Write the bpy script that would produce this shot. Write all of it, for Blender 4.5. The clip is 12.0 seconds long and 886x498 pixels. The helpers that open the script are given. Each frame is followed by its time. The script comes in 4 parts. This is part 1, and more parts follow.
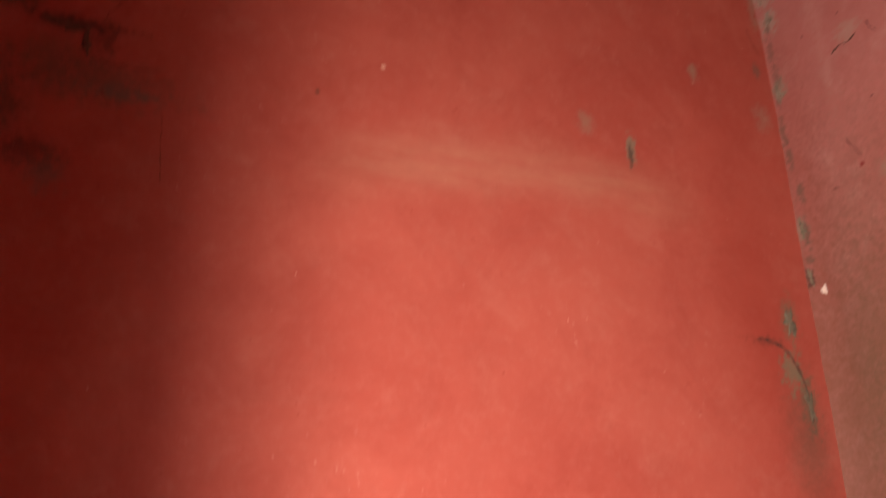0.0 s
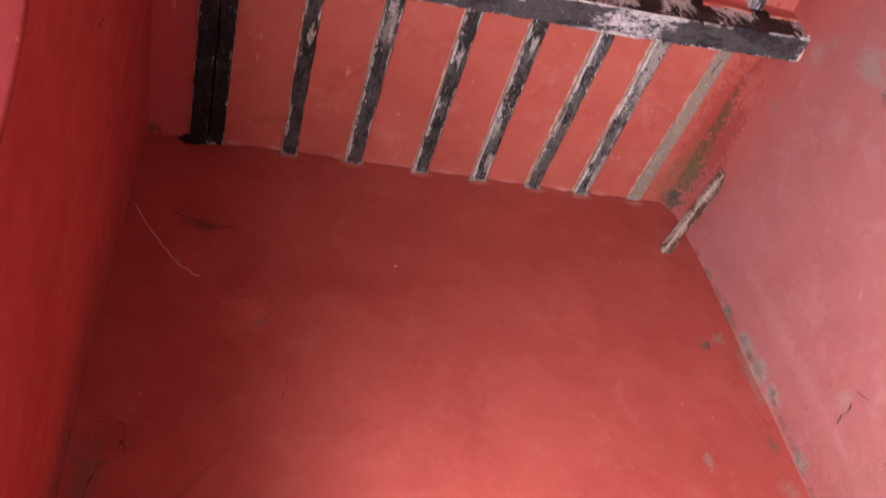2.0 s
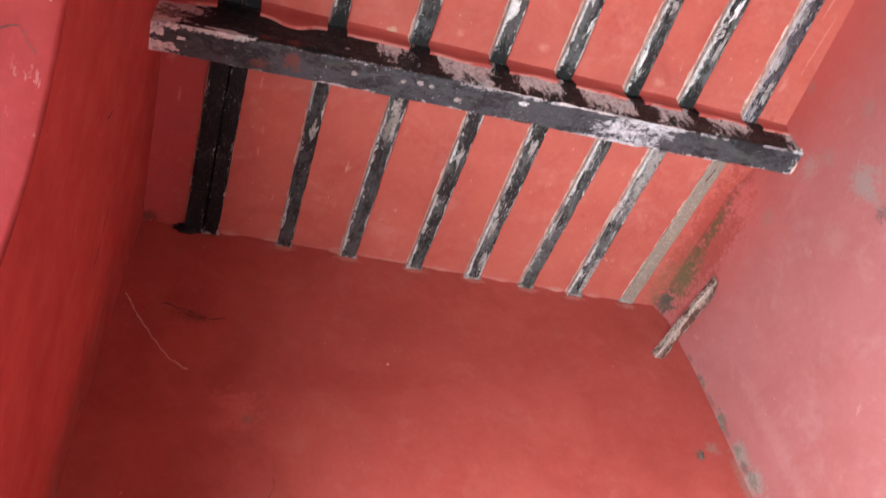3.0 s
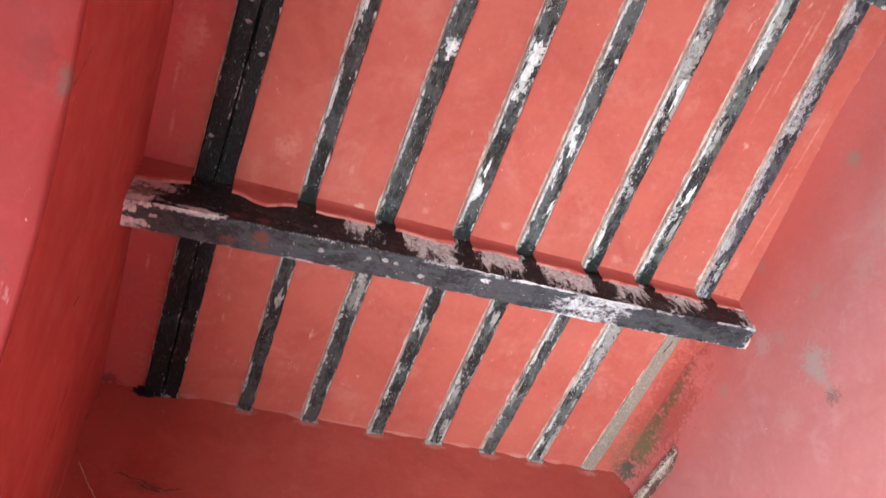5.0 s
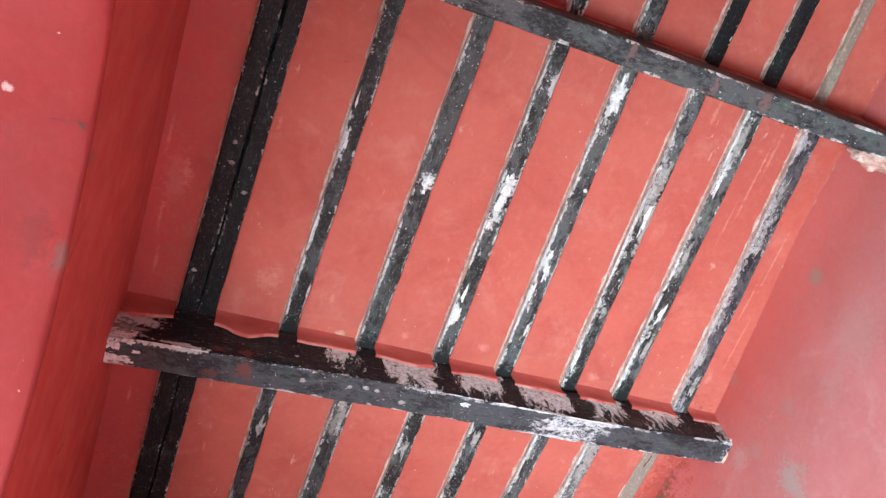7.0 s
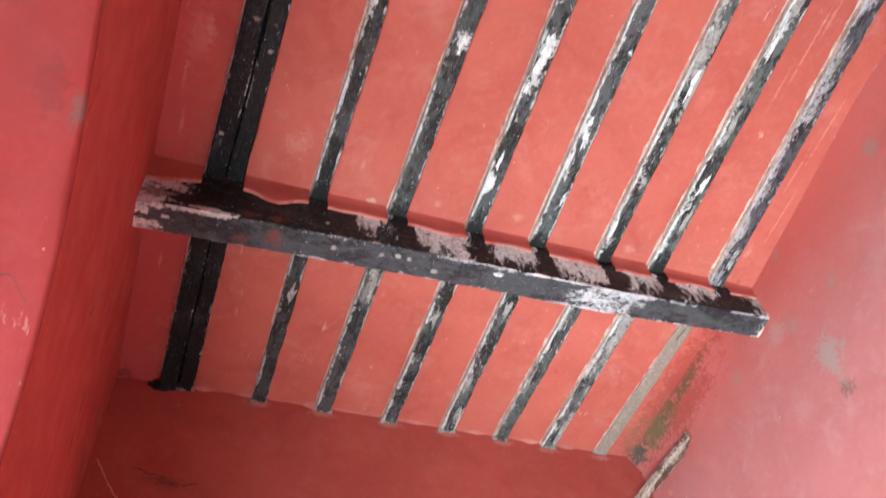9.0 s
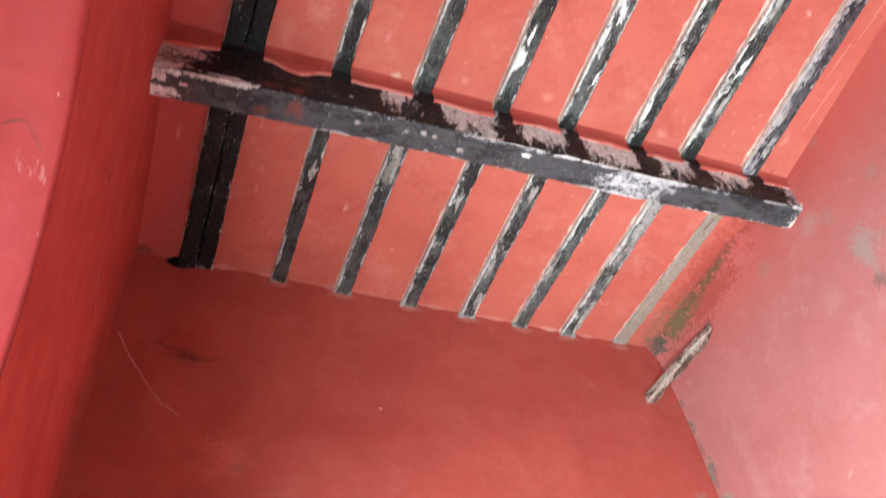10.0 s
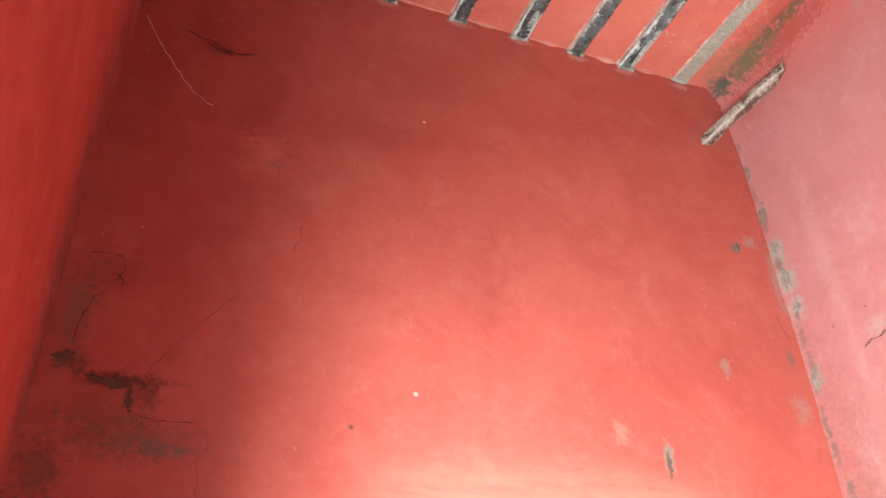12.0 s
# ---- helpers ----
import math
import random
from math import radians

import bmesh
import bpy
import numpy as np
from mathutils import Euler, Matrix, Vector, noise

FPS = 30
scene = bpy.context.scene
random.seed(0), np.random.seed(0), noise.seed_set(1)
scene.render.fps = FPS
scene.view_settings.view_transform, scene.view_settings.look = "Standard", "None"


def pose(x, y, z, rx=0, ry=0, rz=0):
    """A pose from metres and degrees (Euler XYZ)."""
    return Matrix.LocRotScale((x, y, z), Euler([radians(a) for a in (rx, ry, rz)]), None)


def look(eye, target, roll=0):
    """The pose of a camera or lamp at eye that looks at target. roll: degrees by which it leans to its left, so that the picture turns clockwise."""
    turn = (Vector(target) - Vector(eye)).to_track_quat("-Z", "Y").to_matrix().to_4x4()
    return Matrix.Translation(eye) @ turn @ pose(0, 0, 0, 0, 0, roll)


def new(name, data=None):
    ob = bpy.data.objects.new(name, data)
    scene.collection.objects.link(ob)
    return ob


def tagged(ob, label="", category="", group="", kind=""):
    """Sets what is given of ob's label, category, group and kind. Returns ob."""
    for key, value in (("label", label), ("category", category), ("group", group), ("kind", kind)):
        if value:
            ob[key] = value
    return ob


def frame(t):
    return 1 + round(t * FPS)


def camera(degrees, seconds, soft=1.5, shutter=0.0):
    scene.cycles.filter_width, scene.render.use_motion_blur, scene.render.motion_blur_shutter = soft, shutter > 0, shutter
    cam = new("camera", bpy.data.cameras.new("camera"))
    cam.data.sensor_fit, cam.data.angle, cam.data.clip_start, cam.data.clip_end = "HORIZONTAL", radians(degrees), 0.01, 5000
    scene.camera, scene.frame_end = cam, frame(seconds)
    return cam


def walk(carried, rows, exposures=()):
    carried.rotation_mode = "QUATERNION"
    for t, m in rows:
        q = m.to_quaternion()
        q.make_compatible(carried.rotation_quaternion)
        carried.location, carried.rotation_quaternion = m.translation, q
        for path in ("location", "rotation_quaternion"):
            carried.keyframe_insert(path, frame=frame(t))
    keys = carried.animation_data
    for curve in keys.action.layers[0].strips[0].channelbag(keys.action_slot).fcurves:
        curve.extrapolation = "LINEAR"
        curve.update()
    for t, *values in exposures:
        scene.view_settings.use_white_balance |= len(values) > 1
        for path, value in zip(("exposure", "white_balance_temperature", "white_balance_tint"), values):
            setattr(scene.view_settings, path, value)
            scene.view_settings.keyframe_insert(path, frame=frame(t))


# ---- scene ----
cam = camera(54.5, 12.0, soft=1.35, shutter=0.5)
PATH = [
    (0, (-0.264, 0.489, 1.296), (0.502, 2.184, 2.032), -1.1),
    (0.5, (-0.204, 0.352, 1.325), (0.495, 1.961, 2.286), -5.3),
    (1, (-0.225, 0.293, 1.351), (0.41, 1.827, 2.466), -6.2),
    (1.5, (-0.218, 0.202, 1.4), (0.357, 1.654, 2.649), -6.6),
    (2, (-0.217, 0.166, 1.415), (0.295, 1.51, 2.805), -8.4),
    (2.5, (-0.24, 0.161, 1.434), (0.261, 1.437, 2.891), -8.3),
    (3, (-0.266, 0.17, 1.46), (0.265, 1.353, 2.983), -8.9),
    (4.8, (-0.291, 0.069, 1.494), (0.258, 1.005, 3.174), -12.3),
    (5, (-0.289, 0.033, 1.504), (0.254, 0.96, 3.191), -12.7),
    (5.5, (-0.28, -0.019, 1.506), (0.249, 0.837, 3.234), -16.1),
    (6, (-0.304, -0.046, 1.506), (0.231, 0.765, 3.254), -17.9),
    (6.5, (-0.316, -0.074, 1.502), (0.224, 0.683, 3.273), -18.7),
    (6.7, (-0.327, -0.084, 1.503), (0.219, 0.65, 3.281), -19.4),
    (8.3, (-0.346, -0.091, 1.531), (0.195, 0.726, 3.274), -16.6),
    (8.5, (-0.344, -0.088, 1.545), (0.199, 0.781, 3.262), -15.2),
    (9, (-0.325, -0.028, 1.563), (0.223, 0.97, 3.207), -12.0),
    (9.5, (-0.326, 0.013, 1.578), (0.229, 1.106, 3.159), -10.1),
    (10, (-0.323, 0.066, 1.584), (0.24, 1.253, 3.093), -8.0),
    (10.5, (-0.32, 0.144, 1.583), (0.246, 1.466, 2.974), -4.7),
    (11, (-0.318, 0.226, 1.577), (0.237, 1.668, 2.846), -2.3),
    (11.5, (-0.322, 0.302, 1.558), (0.238, 1.812, 2.744), -0.6),
    (12, (-0.298, 0.332, 1.558), (0.306, 1.864, 2.692), -1.5),
]
walk(cam, [(t, look(eye, target, roll)) for t, eye, target, roll in PATH],
     exposures=[(0, 3.00, 8900, 29), (1, 3.62, 7400, 33), (2, 4.05, 6450, 28), (3, 4.52, 5800, 8), (5, 4.74, 5500, -1), (6.5, 4.84, 5270, -2), (8.5, 4.80, 5360, -4), (9.5, 4.84, 5520, -3), (10.5, 4.97, 5600, -6), (11.5, 5.16, 5500, -11), (12, 4.88, 5750, -7)])

# ---- light ----
world = bpy.data.worlds.new("sky")
scene.world = world
world.use_nodes = True
wn = world.node_tree
sky = wn.nodes.new("ShaderNodeTexSky")
sky.sky_type, sky.sun_disc = "NISHITA", False
sky.sun_elevation, sky.sun_rotation = radians(62), radians(288)
wn.nodes["Background"].inputs["Strength"].default_value = 0.05
wn.links.new(sky.outputs["Color"], wn.nodes["Background"].inputs["Color"])


def area_lamp(name, eye, target, size_x, size_y, power, colour, spread=180):
    data = bpy.data.lights.new(name, "AREA")
    data.shape, data.size, data.size_y, data.energy, data.color = "RECTANGLE", size_x, size_y, power, colour
    data.spread = radians(spread)
    ob = new(name, data)
    ob.matrix_world = look(eye, target)
    return ob


# hazy sun that falls through the archway onto the floor
sun = bpy.data.lights.new("sun", "SUN")
sun.energy, sun.angle, sun.color = 1.5, radians(4), (1.0, 0.96, 0.90)
sun_ob = new("sun", sun)
sun_ob.matrix_world = look((-4.5, 1.5, 8.9), (0.0, 0.0, 0.0))
# daylight in the archway's opening, thrown up from the bright ground outside, and the sky's light that slants through it
area_lamp("archway_ground_light", (-0.80, 0.58, 0.70), (0.16, 0.98, 1.22), 0.64, 0.75, 4.2, (1.0, 0.97, 0.94), 110)
area_lamp("archway_sky_light", (-1.7, -1.2, 1.15), (0.45, 1.7, 1.0), 0.75, 0.9, 3.2, (1.0, 0.97, 0.94), 58)


# ---- materials ----
class Nodes:
    """A node material with a Principled surface, and short calls for its nodes."""

    def __init__(self, name):
        self.mat = bpy.data.materials.new(name)
        self.mat.use_nodes = True
        self.tree = self.mat.node_tree
        self.surface = self.tree.nodes["Principled BSDF"]
        self.place = self.add("ShaderNodeNewGeometry").outputs["Position"]

    def add(self, kind, **values):
        node = self.tree.nodes.new(kind)
        for key, value in values.items():
            setattr(node, key, value)
        return node

    def link(self, a, b):
        self.tree.links.new(a, b)

    def put(self, socket, value):
        if isinstance(value, bpy.types.NodeSocket):
            self.link(value, socket)
        elif isinstance(value, tuple) and len(value) == 3 and socket.type == "RGBA":
            socket.default_value = (*value, 1)
        else:
            socket.default_value = value

    def stretched(self, vector, scale, shift=(0, 0, 0)):
        node = self.add("ShaderNodeMapping")
        self.link(vector, node.inputs["Vector"])
        node.inputs["Scale"].default_value = scale
        node.inputs["Location"].default_value = shift
        return node.outputs["Vector"]

    def noise(self, scale, detail=4, rough=0.55, vector=None, twist=0.0):
        node = self.add("ShaderNodeTexNoise")
        self.link(vector or self.place, node.inputs["Vector"])
        for key, value in (("Scale", scale), ("Detail", detail), ("Roughness", rough), ("Distortion", twist)):
            node.inputs[key].default_value = value
        return node.outputs["Fac"]

    def ramp(self, value, low, high, a=0.0, b=1.0):
        node = self.add("ShaderNodeMapRange", interpolation_type="SMOOTHSTEP")
        for key, v in (("Value", value), ("From Min", low), ("From Max", high), ("To Min", a), ("To Max", b)):
            self.put(node.inputs[key], v)
        return node.outputs["Result"]

    def math(self, operation, a, b=0.0):
        node = self.add("ShaderNodeMath", operation=operation)
        self.put(node.inputs[0], a), self.put(node.inputs[1], b)
        return node.outputs[0]

    def mix(self, factor, a, b):
        node = self.add("ShaderNodeMix", data_type="RGBA")
        self.put(node.inputs["Factor"], factor), self.put(node.inputs["A"], a), self.put(node.inputs["B"], b)
        return node.outputs["Result"]

    def blotch(self, colour, marks, wild=1.6):
        """Spots of a ragged outline, some worn or stained, some shade put into the colour: middle, radii, colour, how
        strong, how soft.
        """
        rag = self.math("ADD", self.math("SUBTRACT", self.noise(75.0, 4, 0.62, twist=0.4), 0.5), self.math("SUBTRACT", self.noise(30.0, 7, 0.72, twist=0.8), 0.5))
        for middle, radii, tint, strength, soft in marks:
            off = self.add("ShaderNodeVectorMath", operation="SUBTRACT")
            self.link(self.place, off.inputs[0])
            off.inputs[1].default_value = middle
            sized = self.add("ShaderNodeVectorMath", operation="DIVIDE")
            self.link(off.outputs[0], sized.inputs[0])
            sized.inputs[1].default_value = radii
            far = self.add("ShaderNodeVectorMath", operation="LENGTH")
            self.link(sized.outputs[0], far.inputs[0])
            ragged = self.math("ADD", far.outputs["Value"], self.math("MULTIPLY", rag, wild * (0.9 if soft > 1.0 else 2.0)))
            colour = self.mix(self.ramp(ragged, 1.0 + soft, 1.0 - soft, 0.0, strength), colour, tint)
        return colour

    def finish(self, colour, rough, bump=None, strength=0.3, distance=0.004, gloss=0.5):
        self.put(self.surface.inputs["Base Color"], colour)
        self.put(self.surface.inputs["Roughness"], rough)
        self.surface.inputs["Specular IOR Level"].default_value = gloss
        if bump is not None:
            node = self.add("ShaderNodeBump")
            node.inputs["Strength"].default_value, node.inputs["Distance"].default_value = strength, distance
            self.link(bump, node.inputs["Height"]), self.link(node.outputs["Normal"], self.surface.inputs["Normal"])
        return self.mat


def red_paint(name, main, pale, dark, chalk=0.35, streak=False, gloss=0.25, marks=(), scuffs=0.25):
    """Old red limewash or oil paint on plaster: broad blotches, brush grain, chalky scuffs and dark specks."""
    n = Nodes(name)
    broad = n.ramp(n.noise(2.1, 6, 0.62, twist=0.5), 0.38, 0.66)
    colour = n.mix(broad, main, tuple(0.68 * a + 0.32 * b for a, b in zip(main, dark)))
    cloud = n.ramp(n.noise(7.5, 9, 0.72, twist=0.4), 0.50, 0.72, 0.0, chalk)
    colour = n.mix(cloud, colour, pale)
    grain = n.noise(55.0, 4, 0.6)
    colour = n.mix(n.ramp(grain, 0.45, 0.75, 0.0, 0.13), colour, pale)
    stain = n.ramp(n.noise(9.0, 7, 0.7, twist=1.2), 0.62, 0.78, 0.0, 0.45)
    colour = n.mix(stain, colour, dark)
    smear = n.ramp(n.noise(3.2, 8, 0.7, twist=1.0), 0.47, 0.70, 0.0, 0.32)
    colour = n.mix(smear, colour, dark)
    scuff = n.math("MULTIPLY", n.ramp(n.noise(60.0, 5, 0.7, n.stretched(n.place, (1.0, 0.35, 0.5))), 0.60, 0.68), n.ramp(n.noise(5.0, 4, 0.6, n.stretched(n.place, (1, 1, 1), (3, 1, 2))), 0.55, 0.68, 0.0, scuffs))
    colour = n.mix(scuff, colour, (0.66, 0.42, 0.37))
    speck = n.ramp(n.noise(75.0, 2, 0.5), 0.74, 0.79, 0.0, 0.6)
    colour = n.mix(speck, colour, dark)
    fleck = n.ramp(n.noise(48.0, 2, 0.5, vector=n.stretched(n.place, (1, 1, 1), (7, 3, 5))), 0.765, 0.80, 0.0, 0.7)
    colour = n.mix(fleck, colour, (0.72, 0.42, 0.37))
    if streak:
        # a long pale streak, bowed, across the wall
        axes = n.add("ShaderNodeSeparateXYZ")
        n.link(n.place, axes.inputs[0])
        x, z = axes.outputs["X"], axes.outputs["Z"]
        off = n.math("SUBTRACT", x, 0.80)
        bow = n.math("MULTIPLY", n.math("MULTIPLY", off, off), -0.26)
        line = n.math("SUBTRACT", n.math("SUBTRACT", z, 2.245), bow)
        wob = n.math("MULTIPLY", n.math("SUBTRACT", n.noise(5.0, 4, 0.6), 0.5), 0.12)
        far = n.math("ABSOLUTE", n.math("ADD", line, wob))
        reach = n.math("MULTIPLY", n.ramp(x, 0.05, 0.4), n.ramp(x, 1.3, 0.95))
        rub = n.math("MULTIPLY", n.math("MULTIPLY", n.ramp(far, 0.12, 0.0, 0.0, 0.30), reach), n.ramp(n.noise(9.0, 6, 0.7, n.stretched(n.place, (0.35, 1.0, 3.2))), 0.25, 0.7, 0.3, 1.0))
        colour = n.mix(rub, colour, (0.50, 0.31, 0.22))
    colour = n.blotch(colour, marks)
    height = n.math("ADD", n.math("MULTIPLY", n.noise(14.0, 6, 0.6), 1.0), n.math("MULTIPLY", n.noise(120.0, 3, 0.6), 0.12))
    return n.finish(colour, n.ramp(n.noise(11.0, 5, 0.6), 0.3, 0.7, 0.58, 0.78), height, 0.35, 0.006, gloss)


GREY, SLATE, SOOT_AND_SHADE = (0.30, 0.24, 0.20), (0.13, 0.11, 0.09), (0.06, 0.035, 0.03)
FAR = 0.2  # radius across a wall's face, so that a mark keeps to one wall
WALL_MARKS = [
    ((1.251, 2.1, 2.645), (0.013, FAR, 0.024), (0.28, 0.23, 0.18), 0.65, 0.7), ((0.874, 2.1, 2.404), (0.020, FAR, 0.024), (0.27, 0.20, 0.155), 0.55, 0.8),
    ((1.006, 2.1, 2.354), (0.014, FAR, 0.036), (0.21, 0.185, 0.14), 0.85, 0.5), ((1.004, 2.1, 2.335), (0.006, FAR, 0.026), SOOT_AND_SHADE, 0.7, 0.4),
    ((-0.36, 2.1, 2.36), (0.050, FAR, 0.010), SOOT_AND_SHADE, 0.5, 0.9),
    ((-0.36, 2.1, 2.29), (0.06, FAR, 0.05), (0.24, 0.085, 0.06), 0.5, 0.6),
    ((-0.39, 2.1, 2.07), (0.05, FAR, 0.025), SOOT_AND_SHADE, 0.6, 0.9), ((-0.35, 2.1, 2.03), (0.03, FAR, 0.03), SLATE, 0.5, 0.9),
    ((-0.40, 2.1, 2.62), (0.05, FAR, 0.05), (0.26, 0.06, 0.045), 0.5, 0.7), ((-0.45, 2.1, 2.52), (0.03, FAR, 0.09), SLATE, 0.5, 0.7),
    ((-0.07, 2.1, 3.032), (0.022, FAR, 0.012), SLATE, 0.6, 0.6), ((-0.12, 2.1, 3.06), (0.07, FAR, 0.05), (0.62, 0.17, 0.13), 0.5, 0.7),
    ((1.462, 2.1, 1.93), (0.024, FAR, 0.055), (0.16, 0.16, 0.11), 0.85, 0.6), ((1.478, 2.1, 1.72), (0.024, FAR, 0.07), (0.14, 0.13, 0.09), 0.85, 0.6), ((1.37, 2.1, 1.872), (0.05, FAR, 0.014), SOOT_AND_SHADE, 0.6, 0.6),
    ((1.398, 2.1, 3.09), (0.012, FAR, 0.014), SLATE, 0.7, 0.5), ((1.464, 2.1, 3.13), (0.022, FAR, 0.018), GREY, 0.5, 0.6), ((1.50, 2.1, 2.72), (0.012, FAR, 0.022), SLATE, 0.6, 0.6),
    ((1.505, 2.1, 3.82), (0.016, FAR, 0.055), SOOT_AND_SHADE, 0.8, 0.5), ((1.49, 2.1, 2.55), (0.025, FAR, 0.035), GREY, 0.4, 0.7), ((1.53, 2.1, 3.0), (0.016, FAR, 0.10), GREY, 0.5, 0.7),
    ((0.321, 2.1, 2.432), (0.004, FAR, 0.004), (0.62, 0.42, 0.36), 0.8, 0.5), ((0.349, 2.1, 3.31), (0.006, FAR, 0.006), (0.8, 0.5, 0.42), 0.8, 0.4), ((0.165, 2.1, 2.33), (0.007, FAR, 0.006), SOOT_AND_SHADE, 0.8, 0.5)]
WALL_MARKS += [
    ((-0.26, 2.1, 3.405), (0.045, FAR, 0.022), (0.20, 0.055, 0.04), 0.6, 0.9), ((-0.17, 2.1, 3.05), (0.05, FAR, 0.03), (0.30, 0.05, 0.04), 0.5, 1.0),
    ((-0.44, 2.1, 2.40), (0.028, FAR, 0.020), (0.13, 0.06, 0.045), 0.7, 0.9), ((-0.31, 2.1, 2.372), (0.07, FAR, 0.010), SOOT_AND_SHADE, 0.7, 0.9), ((-0.275, 2.1, 2.345), (0.020, FAR, 0.030), SOOT_AND_SHADE, 0.6, 0.9),
    ((-0.30, 2.1, 2.245), (0.12, FAR, 0.040), (0.15, 0.08, 0.06), 0.6, 0.9), ((-0.45, 2.1, 2.16), (0.04, FAR, 0.05), (0.13, 0.06, 0.045), 0.7, 0.9), ((-0.24, 2.1, 2.228), (0.06, FAR, 0.012), SLATE, 0.6, 0.9),
    # rounded shading left of the corner painted as dark red, then the corner's patches
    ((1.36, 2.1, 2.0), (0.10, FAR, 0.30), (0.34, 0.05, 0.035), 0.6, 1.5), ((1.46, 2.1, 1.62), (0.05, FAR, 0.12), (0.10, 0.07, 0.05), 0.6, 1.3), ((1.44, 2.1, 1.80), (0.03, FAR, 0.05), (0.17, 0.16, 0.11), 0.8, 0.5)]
WALL_MARKS += [((x, 2.1, 3.792), (0.034, FAR, 0.012), (0.55, 0.27, 0.23), 0.7, 0.7) for x in (0.0, 0.23, 0.475, 0.70, 0.915, 1.11, 1.34)]
STAIN = [
    ((1.51, 1.74, 3.76), (0.06, 0.17, 0.055), (0.32, 0.055, 0.040), 0.7, 0.6), ((1.47, 1.72, 3.815), (0.045, 0.36, 0.03), (0.30, 0.055, 0.042), 0.75, 0.7),
    ((1.49, 1.91, 3.795), (0.030, 0.12, 0.036), (0.15, 0.135, 0.065), 0.9, 0.7), ((1.495, 1.70, 3.80), (0.012, 0.13, 0.018), (0.14, 0.10, 0.045), 0.85, 0.5),
    ((1.485, 2.055, 3.80), (0.032, 0.045, 0.036), (0.085, 0.095, 0.075), 0.9, 0.5), ((1.44, 1.98, 3.82), (0.03, 0.10, 0.02), (0.26, 0.13, 0.08), 0.6, 0.7)]
PINK_MARKS = [
    # hole at the stub's end, its contact shadow painted in
    ((1.52, 1.81, 3.685), (FAR, 0.022, 0.022), SOOT_AND_SHADE, 0.8, 0.6),
    # brown and red tint by the back corner, deepened with painted shade
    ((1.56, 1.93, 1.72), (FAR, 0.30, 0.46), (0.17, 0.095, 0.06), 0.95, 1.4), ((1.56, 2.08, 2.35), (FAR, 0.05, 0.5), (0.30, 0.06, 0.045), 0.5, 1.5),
    ((1.53, 0.95, 3.80), (FAR, 1.05, 0.17), (0.55, 0.112, 0.092), 0.95, 1.3),
    ((1.56, 2.095, 3.45), (FAR, 0.016, 0.018), GREY, 0.7, 0.5), ((1.56, 2.085, 3.26), (FAR, 0.020, 0.030), GREY, 0.6, 0.6), ((1.56, 2.08, 3.10), (FAR, 0.026, 0.040), (0.34, 0.29, 0.25), 0.8, 0.5),
    ((1.56, 2.075, 2.99), (FAR, 0.030, 0.045), (0.36, 0.31, 0.27), 0.8, 0.5), ((1.56, 2.07, 2.885), (FAR, 0.024, 0.035), (0.38, 0.32, 0.28), 0.6, 0.6), ((1.56, 2.08, 2.657), (FAR, 0.022, 0.032), GREY, 0.7, 0.5),
    ((1.56, 2.09, 2.21), (FAR, 0.018, 0.03), GREY, 0.7, 0.5), ((1.56, 2.06, 2.022), (FAR, 0.008, 0.010), (0.9, 0.82, 0.76), 0.95, 0.3), ((1.56, 2.09, 2.07), (FAR, 0.010, 0.025), SOOT_AND_SHADE, 0.7, 0.5),
    ((1.53, 1.145, 3.385), (FAR, 0.045, 0.05), (0.36, 0.31, 0.28), 0.75, 0.5), ((1.53, 1.165, 3.26), (FAR, 0.025, 0.025), SLATE, 0.6, 0.6), ((1.53, 1.16, 3.32), (FAR, 0.014, 0.05), (0.36, 0.31, 0.28), 0.5, 0.6),
    ((1.53, 1.48, 3.63), (FAR, 0.022, 0.022), GREY, 0.35, 0.7), ((1.53, 0.986, 3.534), (FAR, 0.022, 0.022), GREY, 0.4, 0.7), ((1.53, 0.606, 3.70), (FAR, 0.024, 0.026), GREY, 0.65, 0.5),
    ((1.53, 0.66, 3.45), (FAR, 0.075, 0.075), (0.42, 0.30, 0.27), 0.35, 0.7), ((1.53, 0.835, 3.43), (FAR, 0.04, 0.04), (0.46, 0.28, 0.26), 0.35, 0.7), ((1.53, 1.34, 3.34), (FAR, 0.04, 0.05), (0.52, 0.33, 0.30), 0.25, 0.8),
    ((1.53, 1.25, 3.60), (FAR, 0.035, 0.03), (0.46, 0.32, 0.29), 0.5, 0.7), ((1.53, 1.184, 3.56), (FAR, 0.02, 0.03), GREY, 0.35, 0.7), ((1.53, 1.07, 3.80), (FAR, 0.02, 0.02), GREY, 0.4, 0.7),
    ((1.56, 1.87, 2.31), (FAR, 0.007, 0.007), (0.25, 0.03, 0.03), 0.9, 0.4), ((1.56, 1.80, 2.27), (FAR, 0.025, 0.02), GREY, 0.4, 0.7), ((1.56, 1.83, 2.70), (FAR, 0.03, 0.025), (0.42, 0.33, 0.29), 0.5, 0.7),
    ((1.56, 1.92, 2.95), (FAR, 0.025, 0.30), (0.62, 0.36, 0.34), 0.22, 0.9), *STAIN]
